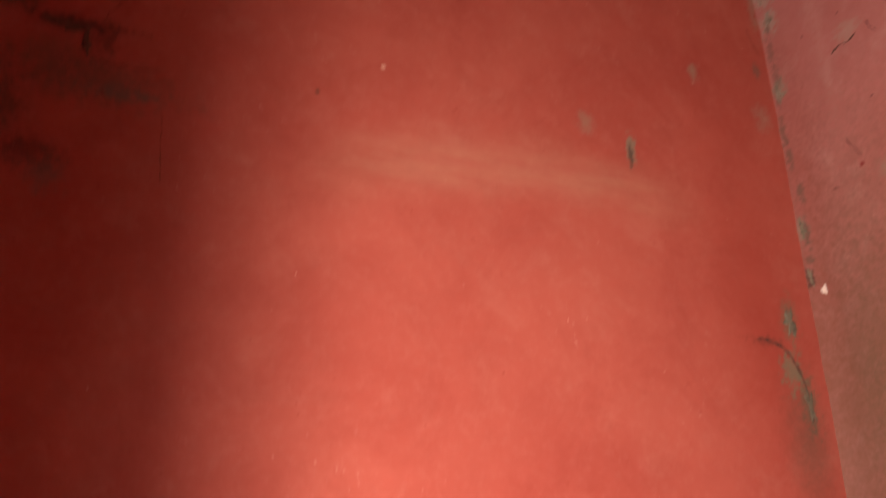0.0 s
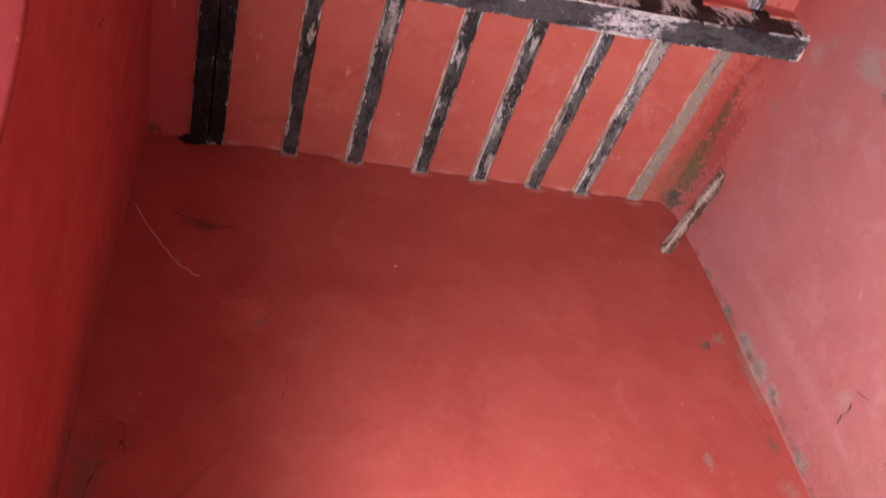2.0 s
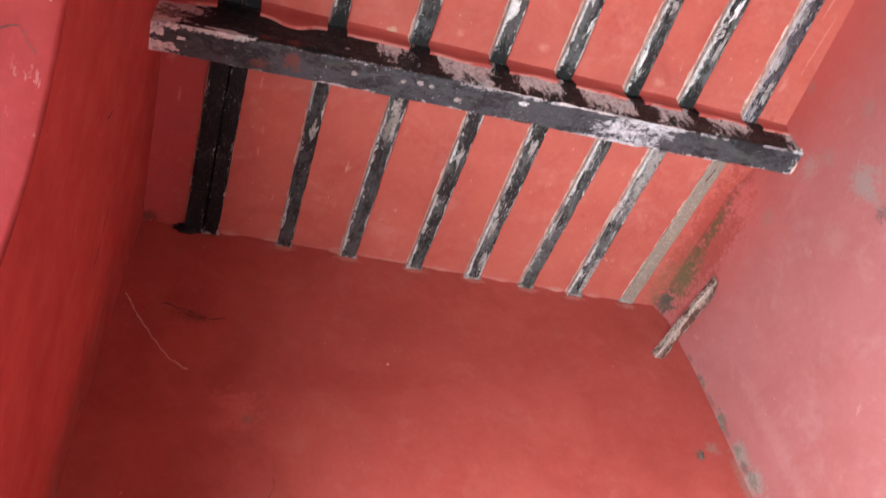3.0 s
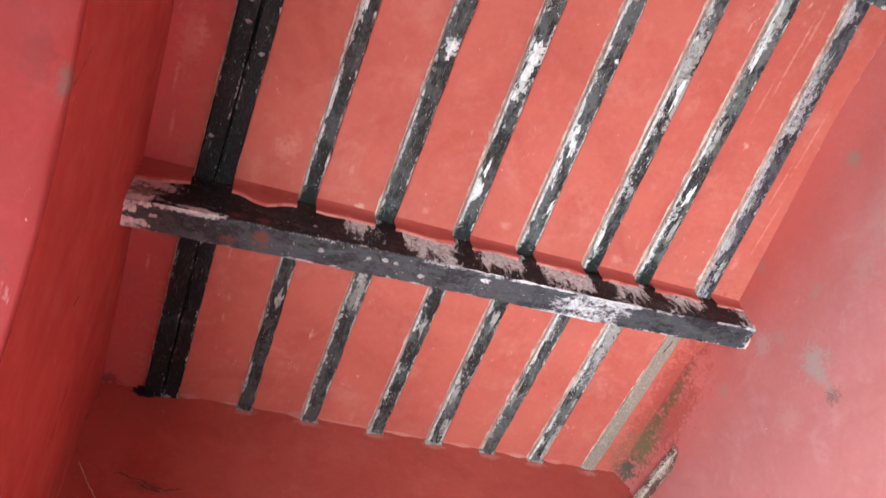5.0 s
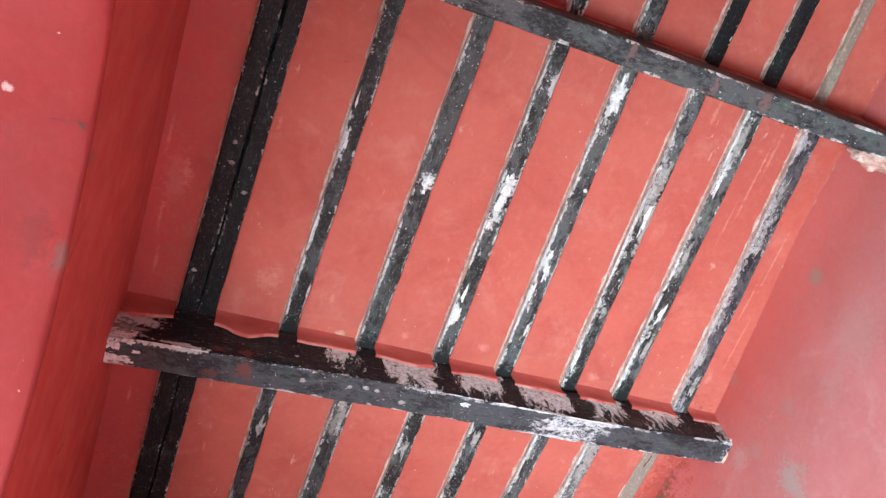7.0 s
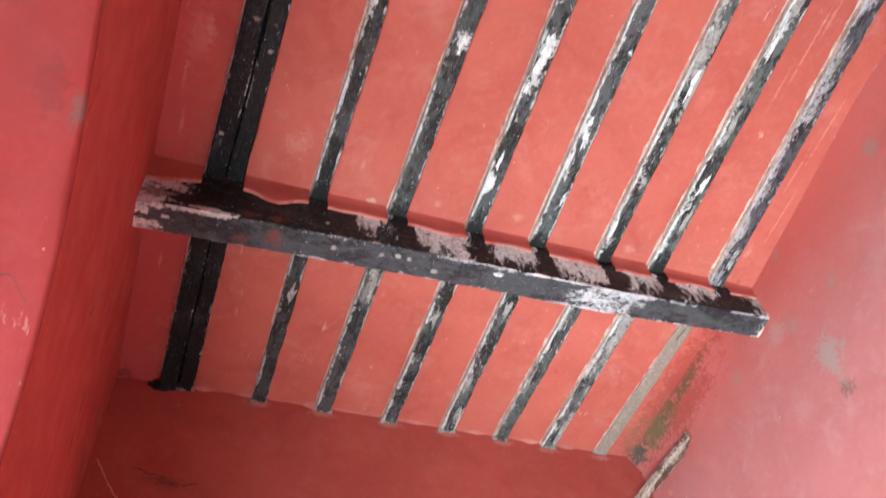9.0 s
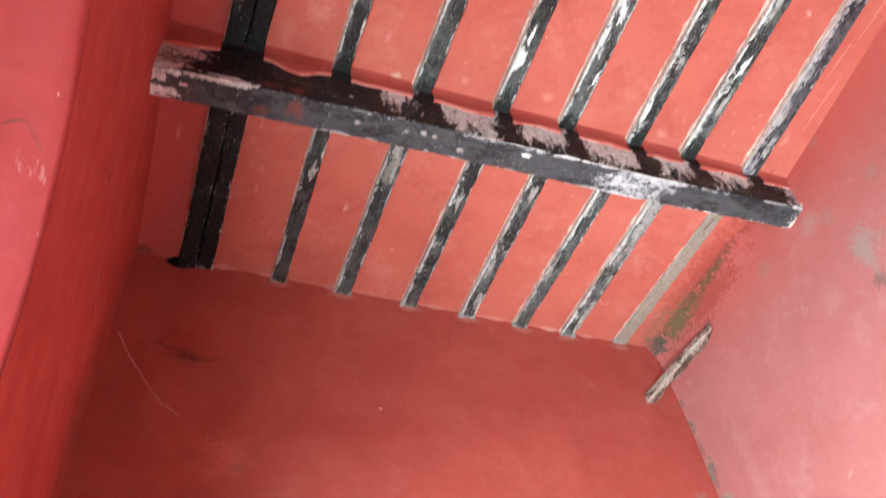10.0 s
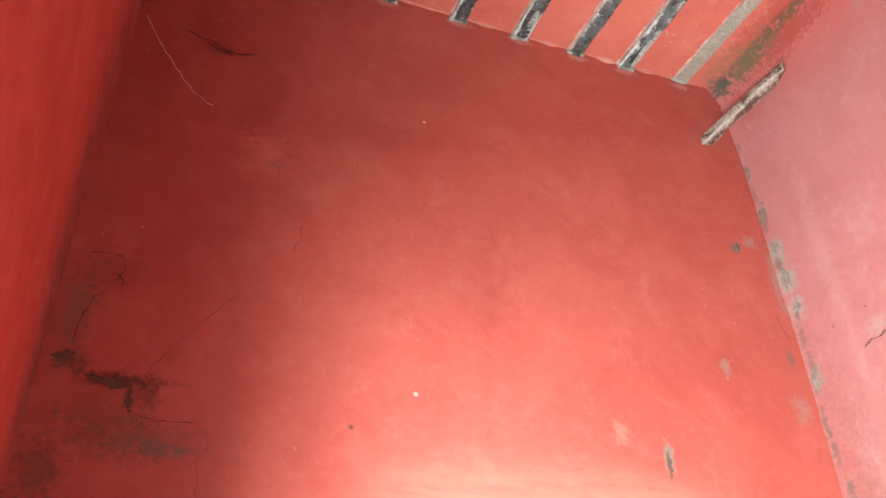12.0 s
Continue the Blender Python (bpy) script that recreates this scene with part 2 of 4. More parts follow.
# specks of grime down both corners of the back wall
rng = random.Random(7)
for k in range(16):
    z = 3.55 - 0.095 * k + rng.uniform(-0.03, 0.03)
    PINK_MARKS.append(((1.56, 2.092 - rng.random() * 0.02, z), (FAR, rng.uniform(0.004, 0.010), rng.uniform(0.015, 0.045)), (0.16, 0.10, 0.08), rng.uniform(0.4, 0.9), 0.6))
for k in range(8):
    size = rng.uniform(0.003, 0.006)
    PINK_MARKS.append(((1.56, rng.uniform(1.62, 2.02), rng.uniform(2.08, 2.8)), (FAR, size, size), (0.12, 0.05, 0.04), rng.uniform(0.5, 0.9), 0.5))
CORNER_MARKS = [((-0.49, 2.085 - rng.random() * 0.025, 3.6 - 0.11 * k + rng.uniform(-0.04, 0.04)), (FAR, rng.uniform(0.006, 0.014), rng.uniform(0.02, 0.06)), (0.10, 0.05, 0.04), rng.uniform(0.4, 0.85), 0.6) for k in range(14)]
CEILING_MARKS = [
    # deeper red along the arch wall, darkest in its back half
    *STAIN, ((-0.45, 1.80, 3.82), (0.13, 0.42, FAR), (0.30, 0.045, 0.042), 0.75, 0.9), ((-0.48, 1.0, 3.85), (0.12, 1.3, FAR), (0.52, 0.090, 0.098), 0.8, 1.0), ((0.16, 1.235, 3.83), (0.012, 0.010, FAR), (0.62, 0.5, 0.36), 0.7, 0.6), ((-0.46, 2.08, 3.86), (0.03, 0.02, FAR), SOOT_AND_SHADE, 0.6, 0.6),
    ((-0.42, 0.86, 3.85), (0.03, 0.07, FAR), (0.60, 0.28, 0.25), 0.4, 0.8), ((-0.10, 1.10, 3.85), (0.03, 0.03, FAR), (0.66, 0.34, 0.28), 0.4, 0.8)]
# pale scratches in the ceiling's paint
for x, y, wide, long in ((-0.463, 0.74, 0.004, 0.045), (-0.440, 0.98, 0.004, 0.035), (-0.425, 1.12, 0.005, 0.030), (-0.395, 0.84, 0.012, 0.030), (-0.445, 1.46, 0.010, 0.022), (-0.41, 1.60, 0.004, 0.020), (-0.18, 1.50, 0.003, 0.020),
                         (-0.15, 1.74, 0.004, 0.016), (-0.19, 0.62, 0.004, 0.016), (0.10, 1.12, 0.006, 0.016), (0.36, 1.19, 0.010, 0.012), (0.62, 1.17, 0.014, 0.010), (1.03, 1.19, 0.016, 0.012),
                         (1.245, 0.40, 0.003, 0.10), (1.262, 0.30, 0.004, 0.06), (1.225, 0.55, 0.003, 0.05), (1.02, 0.24, 0.005, 0.03), (1.45, 0.62, 0.003, 0.08), (1.435, 0.80, 0.003, 0.06), (1.475, 0.95, 0.003, 0.08), (1.44, 1.10, 0.008, 0.02)):
    CEILING_MARKS.append(((x, y, 3.82), (wide, long, FAR), (0.66, 0.34, 0.29), 0.4, 0.8))
ARCH_MARKS = CORNER_MARKS + [
    # two soft browner bands up the wall beside the back corner
    ((-0.49, 1.99, 2.9), (FAR, 0.09, 0.55), (0.22, 0.075, 0.055), 0.5, 0.9), ((-0.49, 2.05, 2.35), (FAR, 0.06, 0.35), (0.13, 0.07, 0.055), 0.5, 0.9), ((-0.511, 0.445, 2.80), (0.010, 0.014, 0.03), SLATE, 0.6, 0.5), ((-0.483, 0.767, 3.78), (FAR, 0.010, 0.006), SOOT_AND_SHADE, 0.95, 0.3)]
REVEAL_MARKS = [
    ((-0.631, 0.359, 2.78), (0.006, 0.006, FAR), (0.55, 0.42, 0.38), 0.8, 0.5), ((-0.56, 0.575, 2.77), (0.018, 0.030, FAR), (0.14, 0.020, 0.018), 0.6, 0.9), ((-0.60, 0.52, 2.78), (0.05, 0.08, FAR), (0.20, 0.024, 0.022), 0.6, 1.2),
    ((-0.66, 0.85, 2.65), (0.05, 0.08, 0.08), (0.18, 0.024, 0.02), 0.6, 1.2), ((-0.52, 0.60, 2.77), (0.012, 0.02, FAR), SLATE, 0.5, 0.7)]
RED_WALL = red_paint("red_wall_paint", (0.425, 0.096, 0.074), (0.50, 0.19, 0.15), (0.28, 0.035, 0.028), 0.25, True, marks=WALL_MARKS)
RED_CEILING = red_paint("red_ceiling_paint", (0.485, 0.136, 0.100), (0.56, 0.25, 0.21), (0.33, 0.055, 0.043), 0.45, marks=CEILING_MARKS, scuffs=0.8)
RED_INFILL = red_paint("deep_red_plaster_paint", (0.45, 0.112, 0.09), (0.50, 0.18, 0.15), (0.26, 0.035, 0.03), 0.3, scuffs=0.5)
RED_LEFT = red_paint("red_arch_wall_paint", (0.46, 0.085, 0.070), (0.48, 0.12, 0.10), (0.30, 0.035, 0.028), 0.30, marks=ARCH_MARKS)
# the arch wall's red made darker and deeper: the reveal's shade is in the colour
RED_REVEAL = red_paint("dimmed_reveal_red", (0.255, 0.027, 0.026), (0.35, 0.062, 0.055), (0.20, 0.020, 0.018), 0.30, marks=REVEAL_MARKS)
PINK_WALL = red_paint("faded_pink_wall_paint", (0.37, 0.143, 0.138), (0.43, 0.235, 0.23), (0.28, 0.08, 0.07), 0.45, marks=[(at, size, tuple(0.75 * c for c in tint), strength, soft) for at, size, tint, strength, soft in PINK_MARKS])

BEAD = red_paint("chalky_pink_bead", (0.50, 0.20, 0.165), (0.62, 0.42, 0.36), (0.26, 0.07, 0.05), 0.9)


def cement(name, light, dark, dirt=0.0):
    n = Nodes(name)
    colour = n.mix(n.ramp(n.noise(30.0, 6, 0.65), 0.35, 0.68), light, dark)
    if dirt:
        colour = n.mix(n.ramp(n.noise(120.0, 5, 0.75, twist=0.5), 0.54, 0.64, 0.0, dirt), colour, tuple(0.25 * c for c in dark))
    colour = n.mix(n.ramp(n.noise(150.0, 3, 0.6), 0.6, 0.75, 0.0, 0.6), colour, (0.05, 0.045, 0.04))
    return n.finish(colour, 0.9, n.noise(70.0, 6, 0.7), 0.6, 0.004, 0.2)


DARK_PLASTER = cement("damp_dark_plaster", (0.17, 0.085, 0.065), (0.095, 0.056, 0.044))
PAVING = cement("worn_paving", (0.26, 0.24, 0.21), (0.18, 0.165, 0.15))
LIME, GREY_LIME = cement("torn_white_lime", (0.84, 0.92, 0.90), (0.58, 0.65, 0.63), 0.65), cement("weathered_grey_lime", (0.44, 0.46, 0.43), (0.20, 0.21, 0.19), 0.8)
CREAM_BEAD = cement("smeared_cream_plaster", (0.64, 0.53, 0.45), (0.42, 0.22, 0.17), 0.4)
FLOOR_CEMENT = cement("worn_cement_floor", (0.40, 0.37, 0.34), (0.30, 0.275, 0.25))


def plain(name, colour, rough=0.8, grain=60.0):
    n = Nodes(name)
    tone = n.ramp(n.noise(grain, 5, 0.6), 0.3, 0.75)
    return n.finish(n.mix(tone, colour, tuple(0.6 * c for c in colour)), rough, n.noise(grain * 2, 4), 0.3, 0.002)


CRACK = plain("crack_dirt", (0.12, 0.050, 0.040), 0.95)
CRACK_SOFT = plain("soft_crack_dirt", (0.22, 0.050, 0.040), 0.95)
CRACK_FAINT = plain("faint_crack_dirt", (0.28, 0.060, 0.046), 0.95)
WHITE_DAB = plain("white_paint_dab", (0.36, 0.36, 0.34), 0.6)
COBWEB = plain("dusty_cobweb_thread", (0.85, 0.62, 0.55), 0.9)


def worn_wood(name, white=0.5, grey=0.5, shift=(0, 0, 0), along="y", dark=(0.005, 0.005, 0.005), rub=(0.048, 0.052, 0.048),
              lime=(0.69, 0.77, 0.74), edge_white=0.6, red=0.25, zone=None, brushed=False, blots=(), specks=0.5, wash=0.05, mapped=0.0):
    """Black paint on old timber, rubbed grey, with lime and red paint left in flakes, most of all along the arrises."""
    n = Nodes(name)
    long = {"y": (1.0, 0.55, 1.0), "x": (0.55, 1.0, 1.0)}[along]
    lengthwise = {"y": (1.0, 0.07, 1.0), "x": (0.07, 1.0, 1.0)}[along]
    p = n.stretched(n.place, long, shift)
    edge = n.add("ShaderNodeAttribute", attribute_name="edge").outputs["Fac"]
    # rubbed patches, large and small
    tone = n.math("ADD", n.math("MULTIPLY", n.noise(14.0, 5, 0.6, p, 0.5), 0.55), n.math("MULTIPLY", n.noise(60.0, 6, 0.7, p, 0.4), 0.45))
    tone = n.ramp(tone, 0.62 - 0.22 * grey, 0.70 - 0.18 * grey)
    colour = n.mix(tone, dark, rub)
    fine = n.ramp(n.noise(190.0, 5, 0.7, p), 0.48, 0.75, 0.0, 0.6)
    colour = n.mix(fine, colour, tuple(1.7 * c + 0.015 for c in rub))
    green = n.ramp(n.noise(22.0, 4, 0.6, n.stretched(n.place, long, tuple(a + 9.0 for a in shift))), 0.55, 0.7, 0.0, 0.5 * grey)
    colour = n.mix(green, colour, tuple(c * g for c, g in zip(rub, (1.5, 1.75, 1.3))))
    # flakes of lime in patches, crumbs and scratches
    patch = n.noise(17.0, 6, 0.7, n.stretched(n.place, long, tuple(a + 4.3 for a in shift)), 0.4)
    crumbs = n.noise(105.0, 7, 0.78, p, 0.6)
    level = n.math("ADD", n.math("MULTIPLY", patch, 0.42), n.math("MULTIPLY", crumbs, 0.58))
    if wash:
        across = n.add("ShaderNodeAttribute", attribute_name="across").outputs["Fac"]
        sway = n.math("MULTIPLY", n.math("SUBTRACT", n.noise(9.0, 4, 0.6, n.stretched(n.place, (1, 1, 1), shift)), 0.5), 3.2)
        level = n.math("ADD", level, n.ramp(n.math("ADD", across, sway), 0.6, -1.2, 0.0, wash))
    level = n.math("ADD", level, n.math("MULTIPLY", edge, n.ramp(n.noise(7.0, 4, 0.7, n.stretched(n.place, (1, 1, 1), shift)), 0.38, 0.62, 0.02, 0.115 * edge_white)))
    if zone:
        axes = n.add("ShaderNodeSeparateXYZ")
        n.link(n.place, axes.inputs[0])
        value = axes.outputs[along.upper()]
        for a, b, gain in zone:
            w = (b - a) * 0.25
            inside = n.math("MULTIPLY", n.ramp(value, a - w, a + w), n.ramp(value, b + w, b - w))
            level = n.math("ADD", level, n.math("MULTIPLY", inside, gain))
    if mapped:
        level = n.math("ADD", level, n.math("MULTIPLY", n.add("ShaderNodeAttribute", attribute_name="limed").outputs["Fac"], mapped))
    if brushed:
        # dry strokes of lime that swing about, thick in places
        drift = n.add("ShaderNodeTexNoise")
        n.link(n.place, drift.inputs["Vector"])
        drift.inputs["Scale"].default_value, drift.inputs["Detail"].default_value = 13.0, 3
        bent = n.add("ShaderNodeVectorMath", operation="MULTIPLY_ADD")
        n.link(drift.outputs["Color"], bent.inputs[0]), n.link(n.place, bent.inputs[2])
        bent.inputs[1].default_value = (0.09, 0.09, 0.09)
        turned = n.add("ShaderNodeMapping")
        n.link(bent.outputs["Vector"], turned.inputs["Vector"])
        turned.inputs["Rotation"].default_value = (0, radians(62), 0)
        turned.inputs["Scale"].default_value = (1.0, 1.0, 0.13)
        strokes = n.noise(52.0, 8, 0.75, turned.outputs["Vector"], 0.4)
        wide = n.noise(8.0, 5, 0.65, n.stretched(n.place, (1, 1, 1), shift), 0.6)
        mixed = n.math("ADD", n.math("MULTIPLY", strokes, 0.56), n.math("ADD", n.math("MULTIPLY", wide, 0.34), n.math("MULTIPLY", crumbs, 0.10)))
        level = n.math("ADD", n.math("SUBTRACT", level, n.math("ADD", n.math("MULTIPLY", patch, 0.42), n.math("MULTIPLY", crumbs, 0.58))), mixed)
    start = 0.635 - 0.105 * white
    flake = n.ramp(level, start, start + (0.045 if brushed else 0.028))
    scratch = n.ramp(n.noise(230.0, 3, 0.6, n.stretched(n.place, lengthwise, shift)), 0.67, 0.71, 0.0, 0.6 * specks)
    dots = n.ramp(n.noise(130.0, 3, 0.6, n.stretched(n.place, (1, 1, 1), tuple(a + 1.7 for a in shift))), 0.685, 0.715, 0.0, 1.5 * specks)
    pale = n.mix(n.ramp(n.noise(70.0, 5, 0.7), 0.35, 0.7), lime, tuple(0.5 * c for c in lime))
    flake = n.math("MAXIMUM", flake, n.math("MINIMUM", scratch, 0.85))
    pale = n.mix(n.ramp(n.noise(150.0, 4, 0.7, p), 0.58, 0.66, 0.0, 0.75), pale, dark)
    colour = n.mix(flake, colour, pale)
    colour = n.mix(n.math("MINIMUM", n.math("MULTIPLY", dots, n.math("ADD", 0.75, edge)), 1.0), colour, tuple(1.25 * c for c in lime))
    colour = n.blotch(colour, [(at, size, tint[0] if tint else (0.60, 0.69, 0.66), 0.92, 0.35) for at, size, *tint in blots], 1.9)
    # splashes of the wall's red
    splash = n.ramp(n.noise(11.0, 6, 0.75, n.stretched(n.place, (1, 1, 1), tuple(a - 2.1 for a in shift)), 0.8), 0.74 - 0.12 * red, 0.77 - 0.12 * red, 0.0, 0.75)
    colour = n.mix(splash, colour, (0.36, 0.085, 0.065))
    height = n.math("ADD", n.math("MULTIPLY", flake, 0.6), n.math("MULTIPLY", n.noise(80.0, 6, 0.7, p), 0.8))
    return n.finish(colour, n.ramp(crumbs, 0.3, 0.7, 0.42, 0.7), height, 0.8, 0.003, 0.25)


J3_BLOTS = [((0.489, 0.616, 3.797), (0.020, 0.030, 0.2)), ((0.484, 0.70, 3.797), (0.014, 0.05, 0.2)), ((0.47, 1.065, 3.797), (0.014, 0.03, 0.2)), ((0.505, 0.30, 3.797), (0.012, 0.03, 0.2))]
WOOD_BLACK = worn_wood("black_worn_timber", 0.10, 0.35, (1.3, 0.4, 0), edge_white=1.15, red=0.0, dark=(0.005, 0.008, 0.009), rub=(0.030, 0.042, 0.044), specks=0.35, wash=0.0)
LOOKS = (("a", 0.35, 0.50, 0.05, 0.05), ("b", 0.50, 0.75, 0.1, 0.05), ("c", 0.60, 0.65, 0.05, 0.07), ("d", 0.55, 0.80, 0.1, 0.07), ("e", 0.68, 0.55, 0.15, 0.09), ("f", 0.58, 0.65, 0.05, 0.11))
SPOTS = (
    [((-0.018, 0.62, 3.797), (0.012, 0.05, 0.2))],
    [((0.256, 0.665, 3.797), (0.018, 0.024, 0.2)), ((0.245, 1.50, 3.80), (0.012, 0.03, 0.2), (0.30, 0.31, 0.28)), ((0.228, 1.56, 3.80), (0.010, 0.04, 0.2), (0.24, 0.25, 0.22))],
    J3_BLOTS,
    [((0.694, 0.28, 3.797), (0.017, 0.06, 0.2)), ((0.69, 0.815, 3.797), (0.014, 0.022, 0.2)), ((0.672, 0.87, 3.797), (0.012, 0.03, 0.2))],
    [((0.930, 0.50, 3.797), (0.019, 0.085, 0.2), (0.42, 0.43, 0.41)), ((0.955, 0.62, 3.797), (0.010, 0.07, 0.2), (0.42, 0.43, 0.40))],
    [((1.115, 0.33, 3.797), (0.016, 0.07, 0.2)), ((1.134, 1.99, 3.80), (0.010, 0.09, 0.2), (0.36, 0.36, 0.34)), ((1.14, 1.48, 3.80), (0.020, 0.16, 0.2), (0.34, 0.34, 0.32))])
BEAM_ENDS = (-0.004, 0.240, 0.492, 0.711, 0.948, 1.144)  # where the joists' undersides turn near black at the beam
WOOD_MIXED = [worn_wood("flaking_timber_" + c, w - 0.08, g + 0.15, (i * 3.7, i * 1.9, i), red=r, edge_white=1.25, wash=v * 0.7, specks=0.75, rub=(0.058 + 0.012 * i, 0.069 + 0.014 * i, 0.069 + 0.014 * i),
                        dark=(0.014, 0.016, 0.015), blots=SPOTS[i] + [((BEAM_ENDS[i], 1.245, 3.797), (0.06, 0.042, 0.2), (0.012, 0.014, 0.013))]) for i, (c, w, g, r, v) in enumerate(LOOKS)]
WOOD_PALE = worn_wood("limewashed_timber", 0.75, 0.85, (5.5, 8.2, 2.0), rub=(0.085, 0.09, 0.10), dark=(0.02, 0.021, 0.024), lime=(0.50, 0.50, 0.52), edge_white=0.6, red=0.0, wash=0.10)
WOOD_BEIGE = worn_wood("bare_beige_timber", 0.0, 0.45, (2.5, 1.2, 7.0), dark=(0.25, 0.225, 0.185), rub=(0.38, 0.35, 0.29), edge_white=0.2, red=0.0, wash=0.0)
WOOD_STUB = worn_wood("peeling_brown_timber", 0.95, 0.5, (9.5, 4.2, 1.0), dark=(0.07, 0.038, 0.03), rub=(0.18, 0.11, 0.085), lime=(0.50, 0.43, 0.36), edge_white=0.9)
WOOD_BEAM = worn_wood("black_beam_paint", 0.1, 0.9, (3.1, 0.7, 0.3), "x", edge_white=1.3, red=0.0, dark=(0.020, 0.022, 0.025), rub=(0.060, 0.070, 0.076), wash=0.0,
                      zone=[(1.50, 1.60, 0.14)], mapped=0.130, lime=(0.62, 0.68, 0.70),
                      blots=[((-0.205, 1.315, 3.6), (0.016, 0.012, 0.1), (0.11, 0.050, 0.042)), ((-0.12, 1.29, 3.62), (0.018, 0.022, 0.1), (0.15, 0.056, 0.046)), ((-0.33, 1.256, 3.6), (0.075, 0.007, 0.02))])
WOOD_BEAM_FACE = worn_wood("brushed_beam_paint", 0.50, 0.45, (6.1, 2.7, 1.3), "x", edge_white=1.0, red=0.1, dark=(0.006, 0.009, 0.010), rub=(0.032, 0.042, 0.043), wash=0.0,
                           zone=[(1.46, 1.60, 0.10)], mapped=0.180, brushed=True, lime=(0.80, 0.90, 0.88),
                           blots=[((-0.12, 1.25, 3.635), (0.022, 0.1, 0.014), (0.12, 0.042, 0.034)), ((-0.47, 1.25, 3.625), (0.040, 0.1, 0.024), (0.80, 0.88, 0.88)), ((-0.43, 1.25, 3.70), (0.055, 0.1, 0.028), (0.62, 0.68, 0.69)), ((-0.30, 1.25, 3.612), (0.06, 0.1, 0.006)), ((-0.20, 1.25, 3.63), (0.020, 0.1, 0.012), (0.12, 0.042, 0.034))])
WOOD_BEAM_REAR = worn_wood("grey_beam_paint", 0.12, 0.85, (8.1, 0.2, 3.3), "x", edge_white=1.9, red=0.12, dark=(0.024, 0.030, 0.032), rub=(0.085, 0.108, 0.110), wash=0.0, specks=0.7,
                           blots=[((1.02, 0.13, 3.6), (0.012, 0.04, 0.05), (0.17, 0.12, 0.115)), ((0.60, 0.12, 3.6), (0.010, 0.03, 0.05), (0.16, 0.115, 0.11)), ((0.86, 0.14, 3.6), (0.008, 0.03, 0.05), (0.17, 0.12, 0.115))],
                           zone=[(1.46, 1.6, 0.16)])
WOOD_SIDE = worn_wood("lime_smeared_timber_side", 1.25, 0.7, (7.7, 3.3, 5.0), dark=(0.30, 0.23, 0.19), rub=(0.50, 0.42, 0.36), lime=(0.74, 0.68, 0.60), edge_white=0.3, red=0.3, wash=0.0)


# ---- builders ----
def link_mesh(name, bm, materials, smooth=True):
    data = bpy.data.meshes.new(name)
    bm.normal_update()
    bm.to_mesh(data)
    bm.free()
    for m in materials if isinstance(materials, (list, tuple)) else [materials]:
        data.materials.append(m)
    if smooth:
        data.shade_smooth()
    return new(name, data)


def part(name, bm, material, parent, label="", smooth=True):
    ob = link_mesh(name, bm, material, smooth)
    ob.parent = parent
    return tagged(ob, label) if label else ob


def wobble(x, y, z, scale, size):
    return size * noise.noise(Vector((x * scale, y * scale, z * scale)))


def sheet(bm, rows, flip=False):
    """Quads through rows of points, each row as long as the others."""
    verts = [[bm.verts.new(p) for p in row] for row in rows]
    for a, b in zip(verts, verts[1:]):
        for i in range(len(a) - 1):
            face = (a[i], a[i + 1], b[i + 1], b[i])
            bm.faces.new(face[::-1] if flip else face)
    return verts


def steps(a, b, size):
    count = max(1, round(abs(b - a) / size))
    return [a + (b - a) * i / count for i in range(count + 1)]


def box(bm, x0, x1, y0, y1, z0, z1):
    made = bmesh.ops.create_cube(bm, size=1.0, matrix=Matrix.LocRotScale(((x0 + x1) / 2, (y0 + y1) / 2, (z0 + z1) / 2), None, (x1 - x0, y1 - y0, z1 - z0)))
    return made["verts"]


# ---- the room ----
BACK, FRONT, SLAB, FLOOR = 2.10, -1.05, 3.822, 0.0


def left_x(y, z):
    """The arch wall leans in a little towards its top."""
    lean = 0.028 * min(1.0, max(0.0, (z - 2.9) / 0.95))
    return -0.51 + lean + 0.012 * max(0.0, y - 1.2) + wobble(0, y, z, 1.6, 0.006)


def right_x(y, z):
    """The pink wall bows in towards its top."""
    near = min(1.0, max(0.0, (y - 0.50) / 0.72)) * min(1.0, max(0.0, (1.52 - y) / 0.16))
    lean = 0.053 * min(1.0, max(0.0, (z - 2.7) / 1.17)) ** 1.4 + (0.046 - 0.066 * near) * min(1.0, max(0.0, (z - 3.70) / 0.13)) ** 2
    corner = 0.016 * min(1.0, max(0.0, (y - 2.035) / 0.065)) ** 2
    return 1.566 - lean - corner + wobble(3, y, z, 1.5, 0.006) + wobble(5, y, z, 14, 0.003) * min(1.0, max(0.0, (y - 1.95) / 0.1))


def back_y(x, z):
    return BACK + wobble(x, 7, z, 1.7, 0.006)


# floor
bm = bmesh.new()
box(bm, -0.78, 1.95, FRONT - 0.3, BACK + 0.3, -0.15, FLOOR)
tagged(link_mesh("floor", bm, FLOOR_CEMENT, False), "worn grey cement floor", kind="structure")

bm = bmesh.new()
sheet(bm, [[(x, y, -0.06) for x in steps(-40, 40, 4)] for y in steps(-40, 40, 4)])
tagged(link_mesh("ground", bm, PAVING, False), "worn grey paving outside the archway", kind="structure")

# wall behind the joist ends
bm = bmesh.new()
sheet(bm, [[(x, back_y(x, z), z) for x in steps(-0.56, 1.62, 0.06)] for z in steps(FLOOR, 3.99, 0.06)])
box(bm, -0.78, 1.95, BACK + 0.03, BACK + 0.30, FLOOR, 3.99)
